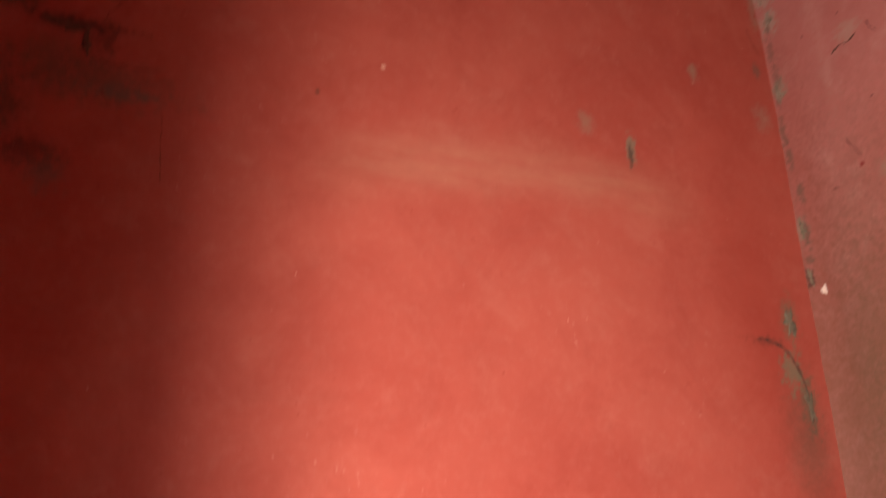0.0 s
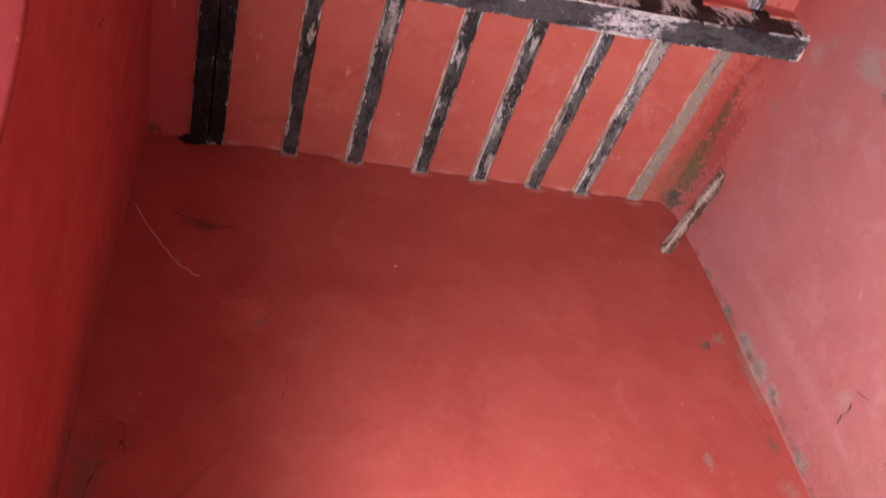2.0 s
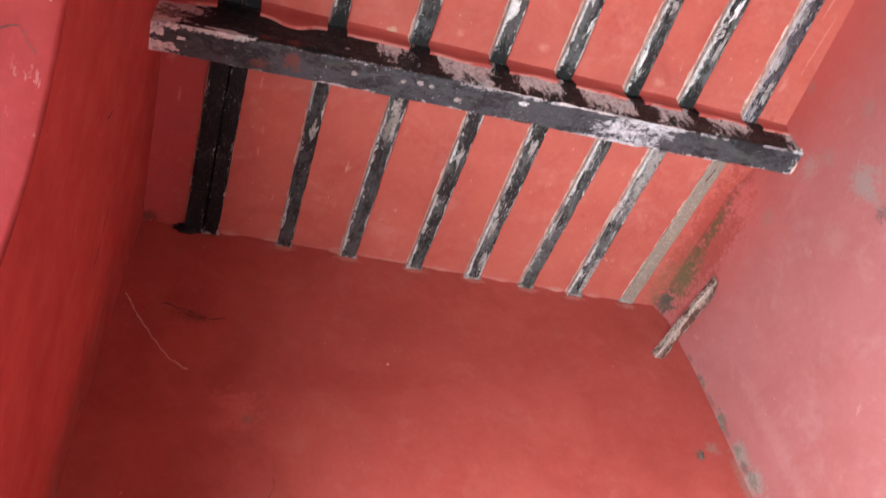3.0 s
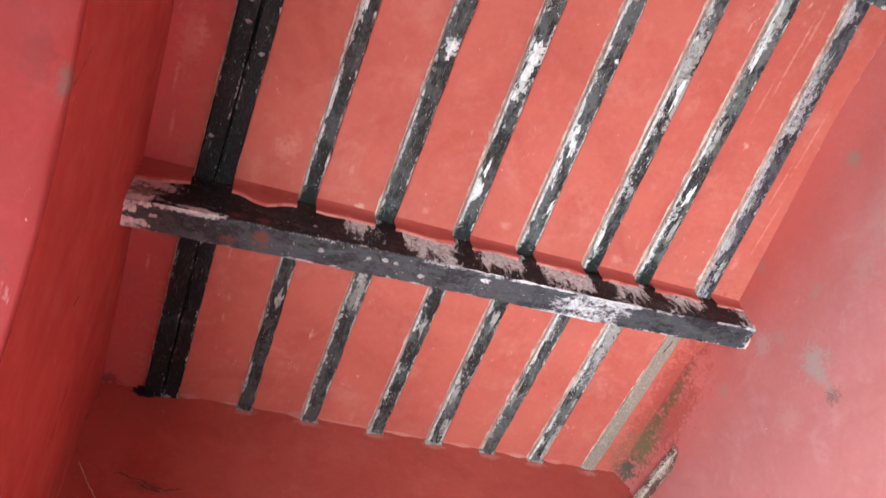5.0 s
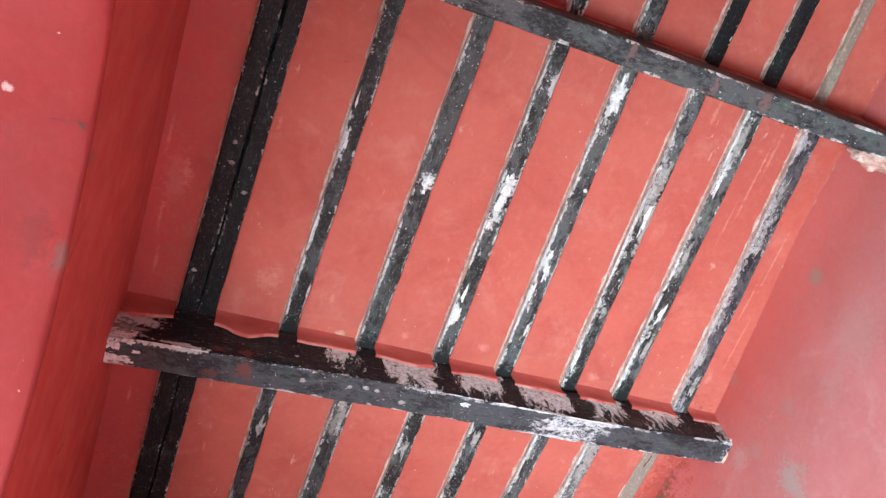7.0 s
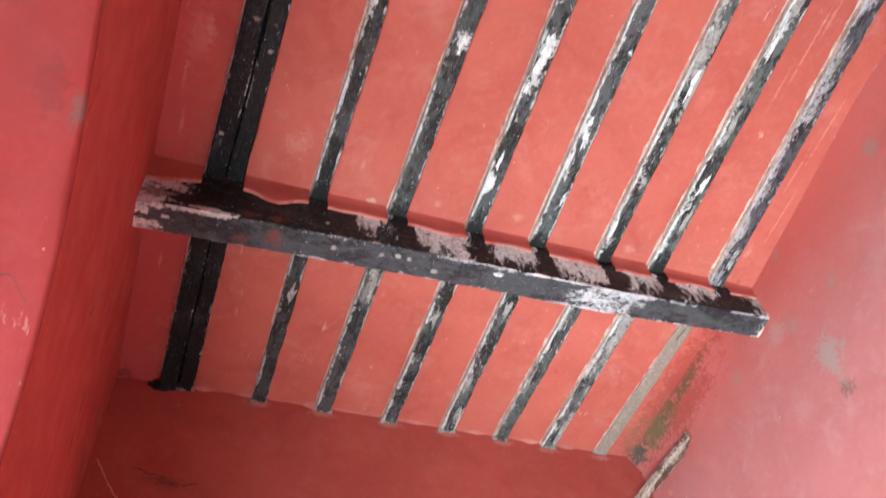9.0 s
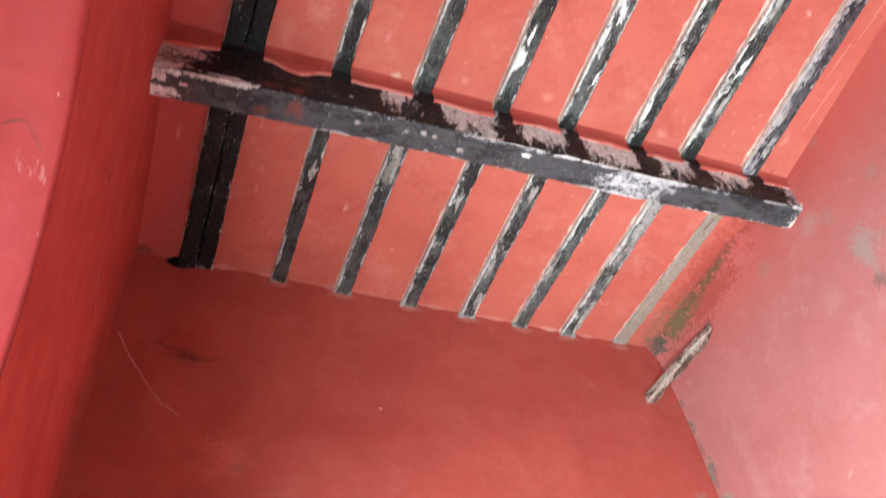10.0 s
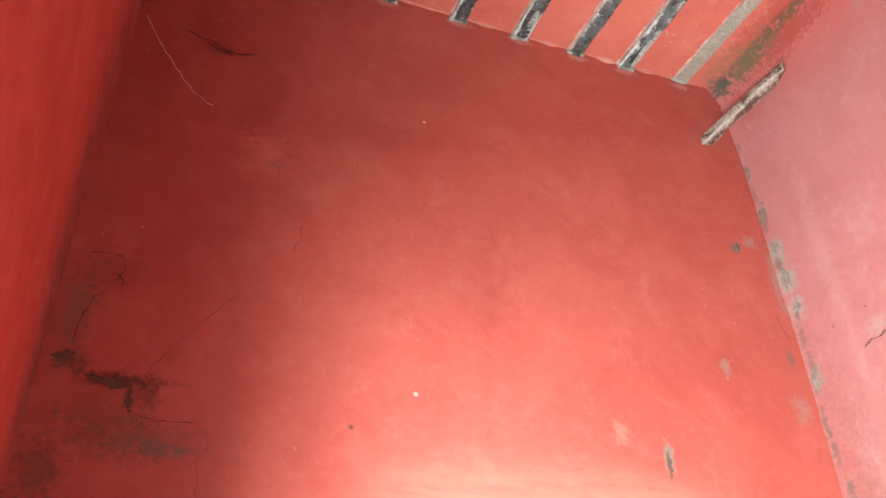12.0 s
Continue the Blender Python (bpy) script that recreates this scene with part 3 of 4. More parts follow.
wall_back = tagged(link_mesh("wall_north", bm, RED_WALL), "red painted plaster wall with peeling patches", kind="structure")

# pink wall with a shadowed niche
NICHE = (1.18, 1.86, 1.25, 2.04)
bm = bmesh.new()
ys = steps(FRONT - 0.05, NICHE[0], 0.07) + steps(NICHE[0], NICHE[1], 0.07)[1:] + steps(NICHE[1], BACK + 0.02, 0.02)[1:]
zs = steps(FLOOR, NICHE[2], 0.07) + steps(NICHE[2], NICHE[3], 0.07)[1:] + steps(NICHE[3], 3.99, 0.06)[1:]
grid = [[bm.verts.new((right_x(y, z), y, z)) for y in ys] for z in zs]
for i in range(len(zs) - 1):
    for j in range(len(ys) - 1):
        inside = NICHE[0] - 0.01 < (ys[j] + ys[j + 1]) / 2 < NICHE[1] + 0.01 and NICHE[2] - 0.01 < (zs[i] + zs[i + 1]) / 2 < NICHE[3] + 0.01
        if not inside:
            bm.faces.new((grid[i][j], grid[i + 1][j], grid[i + 1][j + 1], grid[i][j + 1]))
y0, y1, z0, z1 = NICHE
for a, b in (((y0, z0), (y1, z0)), ((y1, z0), (y1, z1)), ((y1, z1), (y0, z1)), ((y0, z1), (y0, z0))):
    sheet(bm, [[(right_x(*a), *a), (right_x(*b), *b)], [(1.80, *a), (1.80, *b)]])
sheet(bm, [[(1.80, y0, z0), (1.80, y1, z0)], [(1.80, y0, z1), (1.80, y1, z1)]])
box(bm, 1.82, 1.95, FRONT - 0.3, BACK + 0.03, FLOOR, 3.99)
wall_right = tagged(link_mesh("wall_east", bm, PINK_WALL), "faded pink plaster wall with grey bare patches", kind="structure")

# wall behind the walker
bm = bmesh.new()
box(bm, -0.78, 1.95, FRONT - 0.3, FRONT, FLOOR, 3.99)
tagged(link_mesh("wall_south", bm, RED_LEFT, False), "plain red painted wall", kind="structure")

# thick wall with the archway
ARCH_Y, ARCH_Z, ARCH_R, ARCH_RISE, THICK = 0.45, 2.30, 0.56, 0.48, 0.26
OUT = -0.51 - THICK
bm = bmesh.new()
angles = [math.pi * i / 32 for i in range(33)]
curve = [(ARCH_Y - ARCH_R * math.cos(a), ARCH_Z + ARCH_RISE * math.sin(a)) for a in angles]
around = [(ARCH_Y - ARCH_R, z) for z in steps(FLOOR, ARCH_Z, 0.15)[:-1]] + curve + [(ARCH_Y + ARCH_R, z) for z in steps(ARCH_Z, FLOOR, 0.15)[1:]]


def grown(y, z, by):
    """A point of the opening's outline, moved outwards from its middle line."""
    if z <= ARCH_Z:
        return (y + (by if y > ARCH_Y else -by), z)
    d = Vector((y - ARCH_Y, z - ARCH_Z)).normalized()
    return (y + d.x * by, z + d.y * by)


bevel = [0.007 + abs(wobble(5, y, z, 9, 0.012)) for y, z in around]
ring = [grown(y, z, b) for (y, z), b in zip(around, bevel)]
soffit = [[(left_x(y, z) + 0.0, *g) for (y, z), g in zip(around, ring)]]
soffit.append([(left_x(y, z) - 0.3 * b, *grown(y, z, 0.3 * b)) for (y, z), b in zip(around, bevel)])
soffit.append([(left_x(y, z) - b, y, z) for (y, z), b in zip(around, bevel)])
for f in (0.15, 0.35, 0.55, 0.75, 0.9, 1.0):
    soffit.append([(left_x(y, z) * (1 - f) + OUT * f, *grown(y, z, wobble(f * 3, y, z, 2.5, 0.008))) for y, z in around])
sheet(bm, soffit)
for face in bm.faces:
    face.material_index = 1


def beside(y_start, y_end, x_at):
    sheet(bm, [[(x_at(y, z), y, z) for z in steps(FLOOR, 3.99, 0.08)] for y in steps(y_start, y_end, 0.08)], flip=True)


lo, hi = ring[0][0], ring[-1][0]
beside(FRONT - 0.05, lo, left_x)
beside(hi, BACK + 0.02, left_x)
head = [g for g, (y, z) in zip(ring, around) if z >= ARCH_Z - 1e-6]
sheet(bm, [[(left_x(y, z + (3.99 - z) * k / 16), y, z + (3.99 - z) * k / 16) for k in range(17)] for y, z in head], flip=True)
outer = [(y, z) for y, z in around if z >= ARCH_Z - 1e-6]
sheet(bm, [[(OUT, y, z), (OUT, y, 3.99)] for y, z in outer])
for a, b in ((FRONT - 0.3, ARCH_Y - ARCH_R), (ARCH_Y + ARCH_R, BACK + 0.3)):
    sheet(bm, [[(OUT, a, FLOOR), (OUT, a, 3.99)], [(OUT, b, FLOOR), (OUT, b, 3.99)]])
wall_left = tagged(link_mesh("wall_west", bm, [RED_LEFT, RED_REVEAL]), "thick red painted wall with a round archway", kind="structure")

# ---- ceiling: red slabs above the joists, with plaster between the joists over each beam ----
bm = bmesh.new()
sheet(bm, [[(x, y, SLAB + wobble(x, y, 2, 2.2, 0.005)) for x in steps(-0.56, 1.62, 0.06)] for y in steps(FRONT - 0.05, BACK + 0.03, 0.06)], flip=True)
box(bm, -0.78, 1.95, FRONT - 0.3, BACK + 0.3, SLAB + 0.02, SLAB + 0.2)
JOISTS = [  # middle and width at the back wall, over the beam, over the rear beam
    (-0.309, -0.307, -0.287, 0.056), (-0.2495, -0.2505, -0.226, 0.048), (0.0, -0.004, 0.012, 0.049), (0.227, 0.240, 0.256, 0.056), (0.474, 0.492, 0.484, 0.052),
    (0.698, 0.711, 0.700, 0.054), (0.912, 0.948, 0.929, 0.050), (1.110, 1.144, 1.128, 0.053), (1.340, 1.384, 1.335, 0.056)]


def infill(y_left, y_right, thick, middles, low):
    """Red plaster between the joists over a beam; low: its lower edge along x."""
    edges = [-0.56]
    for m, j in zip(middles, JOISTS):
        edges += [m - j[3] / 2 - 0.004, m + j[3] / 2 + 0.004]
    edges.append(1.60)
    for a, b in zip(edges[::2], edges[1::2]):
        if b - a < 0.03:
            continue
        xs = steps(a, b, 0.015)
        face_y = {x: y_left + (y_right - y_left) * (x + 0.5) / 2.045 for x in xs}
        z_low = {x: low(x) + wobble(x, 4, 1, 9, 0.012) + wobble(x, 8, 1, 40, 0.004) for x in xs}
        face = [[(x, face_y[x] - 0.012 + wobble(x, 1, 1, 6, 0.005), SLAB + 0.004) for x in xs],
                [(x, face_y[x] - 0.007 + wobble(x, 2, 1, 6, 0.005), SLAB - 0.009) for x in xs],
                [(x, face_y[x] - 0.005 + wobble(x, 3, 1, 8, 0.004), 0.5 * (SLAB + z_low[x])) for x in xs],
                [(x, face_y[x] - 0.008 + wobble(x, 3, 1, 8, 0.004), z_low[x] + 0.011) for x in xs],
                [(x, face_y[x] - 0.007 + wobble(x, 6, 1, 12, 0.003), z_low[x] + 0.003) for x in xs],
                [(x, face_y[x] + 0.004, z_low[x]) for x in xs],
                [(x, face_y[x] + thick, z_low[x]) for x in xs], [(x, face_y[x] + thick, SLAB + 0.004) for x in xs]]
        first = len(bm.faces)
        sheet(bm, face)
        bm.faces.ensure_lookup_table()
        for number, one in enumerate(bm.faces[first:]):
            one.material_index = 1 if number // (len(xs) - 1) == 4 and noise.noise(Vector((one.verts[0].co.x * 22, y_left, 1.0))) > -0.12 else 2


def near_low(x):
    """Deep by the archway wall, and a lobe that hangs beside the paired joists."""
    return 3.748 - 0.040 * math.exp(-((x + 0.47) / 0.10) ** 2) - 0.034 * math.exp(-((x + 0.13) / 0.055) ** 2) + 0.012 * max(0.0, x - 0.9)


infill(1.252, 1.237, 0.08, [j[1] for j in JOISTS], near_low)
infill(0.081, 0.123, 0.06, [j[2] for j in JOISTS], lambda x: 3.78)
smooth_faces = len(bm.faces)
for ya, yb in ((0.16, 1.22), (1.34, 1.75)):
    rows = []
    for y in steps(ya, yb, 0.02):
        x = right_x(y, SLAB - 0.004)
        size = -0.004 + 0.016 * max(0.0, noise.noise(Vector((4.0, y * 26, 2.0))) + 0.10)
        rows.append([(x + 0.003, y, SLAB - size * 1.3), (x - size * 0.4, y, SLAB - size * 0.5), (x - size * 1.2, y, SLAB + 0.002)])
    sheet(bm, rows)
# crumbs of lime along the joint with the back wall
rows = []
for x in steps(-0.48, 1.44, 0.012):
    size = 0.002 + 0.016 * max(0.0, noise.noise(Vector((x * 13, 1.0, 6.0))) + 0.12)
    y = back_y(x, SLAB)
    rows.append([(x, y - size * 1.3, SLAB + 0.003), (x, y - size * 0.55, SLAB - size * 0.5), (x, y + 0.003, SLAB - size * 1.4)])
sheet(bm, rows)
bm.faces.ensure_lookup_table()
for face in bm.faces[smooth_faces:]:
    face.material_index = 1
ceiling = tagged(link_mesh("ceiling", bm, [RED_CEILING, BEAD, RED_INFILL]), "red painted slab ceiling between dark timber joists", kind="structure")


# ---- beams and joists ----
def bar(bm, start, end, side, width, height, chip=0.004, step=0.025, second=None, round_off=0.0028, materials=(0, 0, 0), seed=0.0, rows=2, sag=None, lime=None):
    """A worn timber. start, end: the middle of its underside at both ends; side: across it; second: width and height at its end;
    rows: strips up each side; sag: how far it hangs at a part of its length; lime: how much lime lies at a place of its under or upright face."""
    start, end, side, up = Vector(start), Vector(end), Vector(side).normalized(), Vector((0, 0, 1))
    w2, h2 = second or (width, height)
    layer, lane, limed = (bm.verts.layers.float.get(key) or bm.verts.layers.float.new(key) for key in ("edge", "across", "limed"))
    count = max(2, round((end - start).length / step))
    rings = []
    for i in range(count + 1):
        f = i / count
        w, h, mid = width + (w2 - width) * f, height + (h2 - height) * f, start.lerp(end, f)
        if sag:
            mid = mid - up * sag(f)
        r = round_off
        shape = [(-w / 2, h * (rows - k) / rows, 0) for k in range(rows)] + [(-w / 2, r + 0.010, 0), (-w / 2, r, 1), (-w / 2 + r, 0, 1), (-w / 2 + r + 0.008, 0, 0)]
        shape += [(-w / 4, 0, 0), (0, 0, 0)] if rows > 2 else [(0, 0, 0)]
        shape += [(-a, b, e) for a, b, e in shape[-2::-1]]
        ring_now = []
        for k, (a, b, e) in enumerate(shape):
            p = mid + side * a + up * b
            sway = noise.noise_vector(p * 7 + Vector((seed, seed, seed))) * 0.0015 + noise.noise_vector(p * 26 + Vector((seed, 0, seed))) * 0.0012
            if e:
                bite = max(0.0, noise.noise(p * 17 + Vector((k, seed, 0))) - 0.1) * chip * 3
                sway += (side * -math.copysign(bite, a) + up * bite) * 0.7
            v = bm.verts.new(p + sway * (0.3 if b > h * 0.9 else 1))
            v[layer], v[lane] = e, a / (w / 2)
            v[limed] = lime(p, b < r + 0.002) if lime else 0.0
            ring_now.append(v)
        rings.append(ring_now)
    low = rows + 1
    for a, b in zip(rings, rings[1:]):
        for k in range(len(a) - 1):
            face = bm.faces.new((a[k], b[k], b[k + 1], a[k + 1]))
            face.material_index = materials[0] if k < low else materials[1] if k < len(a) - low - 1 else materials[2]
        bm.faces.new((a[-1], b[-1], b[0], a[0]))
        for k in (0, low, low + 1, len(a) - low - 2, len(a) - low - 1, len(a) - 1):
            bm.edges.get((a[k], b[k])).smooth = False
    for ring_now in (rings[0], rings[-1][::-1]):
        for edge_now in bm.faces.new(ring_now).edges:
            edge_now.smooth = False
    bmesh.ops.recalc_face_normals(bm, faces=bm.faces[:])


def bead(points, radius, seed=0.0, gaps=0.0):
    """A lumpy run of plaster or lime along points; gaps: how far it breaks up."""
    bm = bmesh.new()
    points = [Vector(p) for p in points]
    way = (points[-1] - points[0]).normalized()
    across = way.orthogonal().normalized()
    over_it = way.cross(across)
    rows = []
    for p in points:
        size = radius * max(0.12, 0.55 + 0.9 * noise.noise(p * 31 + Vector((seed, 0, 0))) + 0.5 * noise.noise(p * 90 + Vector((0, seed, 0))) - gaps * max(0.0, noise.noise(p * 8 + Vector((0, 0, seed))) + 0.2))
        rows.append([p + (across * math.cos(t) + over_it * math.sin(t)) * size for t in [math.tau * k / 7 for k in range(8)]])
    rows = [[points[0]] * 8] + rows + [[points[-1]] * 8]
    sheet(bm, rows)
    bmesh.ops.remove_doubles(bm, verts=bm.verts[:], dist=0.00005)
    bmesh.ops.recalc_face_normals(bm, faces=bm.faces[:])
    return bm


def ribbon(points, offset, width, rough=0.35, seed=1.0):
    """A thin dark line along points on a wall, its width uneven; offset: the way out of the wall."""
    bm = bmesh.new()
    points, offset = [Vector(p) for p in points], Vector(offset)
    rows = []
    for a, b in zip(points, points[1:]):
        count = max(2, round((b - a).length / 0.008))
        for i in range(count + (b is points[-1])):
            p = a.lerp(b, i / count)
            side = (b - a).cross(offset).normalized()
            p = p + side * wobble(p.x, p.y, p.z + seed, 60, 0.006 * rough * 2)
            w = width * (0.25 + 0.75 * abs(noise.noise(p * 45 + Vector((seed, 0, 0)))) * 1.8)
            rows.append([p - side * w / 2 + offset, p + side * w / 2 + offset])
    rows[0] = [rows[0][0].lerp(rows[0][1], 0.5)] * 2
    rows[-1] = [rows[-1][0].lerp(rows[-1][1], 0.5)] * 2
    sheet(bm, rows)
    bmesh.ops.remove_doubles(bm, verts=bm.verts[:], dist=0.0001)
    return bm


def flake(at, facing, along, long, wide, seed, lift=0.0012, ragged=0.55):
    """A thin leaf of paint or plaster with a torn outline, lying on a face."""
    bm = bmesh.new()
    at, facing, along = Vector(at), Vector(facing).normalized(), Vector(along).normalized()
    across = facing.cross(along)
    rows = []
    for r, up in ((1.0, 0.0), (0.93, lift), (0.5, lift * 1.2), (0.0, lift * 1.1)):
        row = []
        for k in range(45):
            t = math.tau * (k % 44) / 44
            c, d = math.cos(t), math.sin(t)
            grow = 1 + ragged * (noise.noise(Vector((c * 1.6, d * 1.6, seed))) * 1.3 + noise.noise(Vector((c * 5, d * 5, seed + 9))) * 0.75 + noise.noise(Vector((c * 14, d * 14, seed + 5))) * 0.4)
            spot = at + along * c * long + across * d * wide
            grow += ragged * (0.8 * noise.noise(spot * 110) + 0.6 * noise.noise(spot * 260))
            row.append(at + (along * c * long + across * d * wide) * r * max(0.15, grow) + facing * up)
        rows.append(row)
    sheet(bm, rows)
    bmesh.ops.remove_doubles(bm, verts=bm.verts[:], dist=0.00003)
    bmesh.ops.recalc_face_normals(bm, faces=bm.faces[:])
    return bm


def joist(x_start, x_end, y_start, y_end, width, z=3.80, top=SLAB + 0.012, material=None, label="", seed=0.0, sides=True, bead_size=1.0, seam=0):
    bm = bmesh.new()
    bar(bm, (x_start, y_start, z), (x_end, y_end, z), (1, 0, 0), width, top - z, materials=(0, 1, 0) if sides else (1, 1, 1), seed=seed)
    ob = link_mesh("joist", bm, [WOOD_SIDE, material])
    # lime and plaster smeared into the joints with the slabs: broad on one side, crumbs on the other
    for sign, size, gaps in ((-1, 0.0070, 0.6), (1, 0.0055, 1.6)):
        if sign == seam:
            continue
        line = []
        for y in steps(y_start, y_end, 0.009):
            f = (y - y_start) / (y_end - y_start)
            line.append((x_start + (x_end - x_start) * f + sign * (width / 2 + 0.0015), y, SLAB - 0.001 + wobble(y, seed, sign, 30, 0.002)))
        part("plaster_bead", bead(line, size * bead_size, seed + sign, gaps), CREAM_BEAD if sign < 0 else BEAD, ob)
    if y_start > BACK:
        line = [(x_start + (k / 8 - 0.5) * (width + 0.012), BACK - 0.004, z + 0.004) for k in range(9)]
        part("mortar_cap", bead(line, 0.011, seed + 5), GREY_LIME, ob, "crumbling pale mortar")
    return tagged(ob, label, "joist", "ceiling joists")


MID_LOOK = ["black paired ceiling joist with pale chipped edges", "black paired ceiling joist with pale chipped edges"] + ["black painted timber joist flaking to white"] * 6
PICK = [WOOD_BLACK, WOOD_BLACK, *WOOD_MIXED, WOOD_PALE]
PICK_BACK = [WOOD_BLACK, WOOD_BLACK, WOOD_MIXED[0], WOOD_MIXED[1], WOOD_MIXED[2], WOOD_MIXED[4], WOOD_MIXED[3], WOOD_MIXED[5], WOOD_BEIGE]
over, back_joist = {}, {}
for i, (at_wall, at_beam, at_rear, w) in enumerate(JOISTS):
    last = i == 8
    back_joist[i] = joist(at_wall, at_beam, BACK + 0.02, 1.30, w * (0.95 if last else 1.0), 3.811 if last else 3.80, material=PICK_BACK[i],
          label="bare beige timber joist with a split" if last else MID_LOOK[i], seed=i * 1.7, sides=1 < i < 8, bead_size=0.6 if i == 1 or last else 0.8, seam=(1, -1, 0)[min(i, 2)])
    over[i] = joist(at_beam, at_rear, 1.30, 0.12, w, 3.797, material=PICK[i], label="limewashed grey timber joist by the pink wall" if last else MID_LOOK[i], seed=i * 1.7 + 40, sides=i > 1, bead_size=0.4 if i == 1 else 1.0, seam=(1, -1, 0)[min(i, 2)])
    joist(at_rear - (0.02 if last else 0), at_rear - (0.05 if last else 0), 0.12, FRONT + 0.01, w * (0.5 if last else 1.0), 3.80, material=WOOD_BEIGE if last else PICK[(i + 2) % 8 if i > 1 else i],
          label="bare brown timber joist by the pink wall" if last else MID_LOOK[i], seed=i * 1.7 + 80, sides=1 < i < 8, seam=(1, -1, 0)[min(i, 2)])

# leaves of lime on the undersides between the beams: joist, y, offset across, half length, half width
for number, (which, y, off, long, wide) in enumerate((
        (2, 0.62, -0.012, 0.040, 0.005), (2, 0.50, -0.016, 0.020, 0.003), (3, 0.664, 0.004, 0.020, 0.013), (3, 0.70, 0.004, 0.007, 0.006), (4, 0.607, 0.002, 0.026, 0.017), (4, 0.668, -0.002, 0.030, 0.012),
        (4, 0.745, -0.013, 0.022, 0.005), (4, 0.99, -0.006, 0.030, 0.006), (4, 1.07, -0.010, 0.034, 0.011), (5, 0.27, -0.002, 0.050, 0.016), (5, 0.565, 0.016, 0.008, 0.004), (5, 0.80, -0.008, 0.020, 0.009),
        (5, 0.85, 0.0, 0.034, 0.010), (5, 1.06, 0.015, 0.022, 0.006), (5, 0.92, -0.016, 0.024, 0.005), (6, 0.49, 0.002, 0.070, 0.014), (6, 0.60, 0.006, 0.050, 0.008), (6, 0.94, 0.004, 0.020, 0.010),
        (6, 1.12, -0.016, 0.040, 0.006), (7, 0.30, -0.008, 0.050, 0.011), (7, 0.42, -0.014, 0.040, 0.007), (7, 0.70, -0.010, 0.060, 0.009), (7, 0.90, 0.004, 0.040, 0.010), (7, 1.04, 0.010, 0.050, 0.008),
        (8, 0.42, -0.012, 0.060, 0.010), (8, 0.58, -0.006, 0.040, 0.012), (8, 0.86, -0.014, 0.040, 0.008), (8, 1.00, -0.010, 0.044, 0.009), (8, 1.12, 0.006, 0.040, 0.010))):
    f = (1.30 - y) / 1.18
    x = JOISTS[which][1] + (JOISTS[which][2] - JOISTS[which][1]) * f + off
    grey = which == 8 or which in (6, 7) and number % 2
    part("paint_flake", flake((x, y, 3.7965), (0, 0, -1), (0, 1, 0), long, wide, number * 2.3), GREY_LIME if grey else LIME, over[which])
for number, (which, y, off, long, wide) in enumerate((
        (2, 1.62, 0.006, 0.034, 0.010), (3, 1.46, 0.0, 0.030, 0.013), (3, 1.56, 0.010, 0.030, 0.008), (4, 1.40, -0.010, 0.030, 0.010), (4, 1.60, 0.002, 0.050, 0.007), (5, 1.52, 0.004, 0.044, 0.009),
        (5, 1.86, -0.008, 0.040, 0.009), (5, 2.00, 0.008, 0.040, 0.008), (6, 1.80, -0.016, 0.060, 0.005), (7, 1.42, -0.004, 0.050, 0.014), (7, 1.56, 0.006, 0.060, 0.010), (7, 1.80, 0.014, 0.030, 0.004), (7, 2.02, 0.012, 0.060, 0.007))):
    f = (2.12 - y) / 0.82
    x = JOISTS[which][0] + (JOISTS[which][1] - JOISTS[which][0]) * f + off
    part("paint_flake", flake((x, y, 3.7995), (0, 0, -1), (0, 1, 0), long, wide, number * 3.1 + 70), GREY_LIME, back_joist[which])

part("crack", ribbon([(1.374, 1.44, 3.811), (1.370, 1.475, 3.811), (1.364, 1.50, 3.811)], (0, 0, -0.0035), 0.009), CRACK, back_joist[8])

# black strip that fills the seam between the paired joists
for i, (x0, x1, y0, y1) in enumerate(((-0.2773, -0.2768, BACK, 1.33), (-0.2768, -0.2545, 1.25, 0.14))):
    bm = bmesh.new()
    bar(bm, (x0, y0, 3.818), (x1, y1, 3.818), (1, 0, 0), 0.016, 0.03, 0.002, 0.05)
    part("seam_strip", bm, WOOD_BLACK, over[0])



def beam_lime(p, under):
    """Lime brushed on under the plaster, cleaner below each joist, and a broad smear on the underside."""
    if under:
        edge_x = 1.10 + 0.8 * (1.25 - p.y)
        smear = min(1.0, max(0.0, (p.x - 0.70) / 0.16)) * min(1.0, max(0.0, (edge_x - p.x) / 0.05))
        return 1.2 * smear + 0.9 * min(1.0, max(0.0, (-0.425 - p.x) / 0.03)) + 0.45 * math.exp(-((p.x - 0.56) / 0.05) ** 2)
    bare = max(math.exp(-((p.x - j[1] - 0.02) / 0.045) ** 2) for j in JOISTS[2:])
    high = min(1.0, max(0.0, (p.z - 3.64) / 0.09))
    strip = min(1.0, max(0.0, (p.x - 0.04) / 0.14)) * min(1.0, max(0.0, (1.47 - p.x) / 0.25))
    return strip * (1.0 - 0.8 * bare) * (0.45 + 0.55 * high) + 0.8 * min(1.0, max(0.0, (-0.40 - p.x) / 0.06)) - 0.8 * math.exp(-((p.x + 0.17) / 0.20) ** 2)


bm = bmesh.new()
bar(bm, (-0.50, 1.298, 3.590), (1.545, 1.279, 3.660), (0, -1, 0), 0.090, 0.205, 0.006, 0.015, (0.088, 0.135), 0.004, (1, 0, 1), 3.0, 7,
    lambda f: 0.016 * math.exp(-((f - 0.72) / 0.16) ** 2), beam_lime)
beam = link_mesh("beam", bm, [WOOD_BEAM, WOOD_BEAM_FACE])


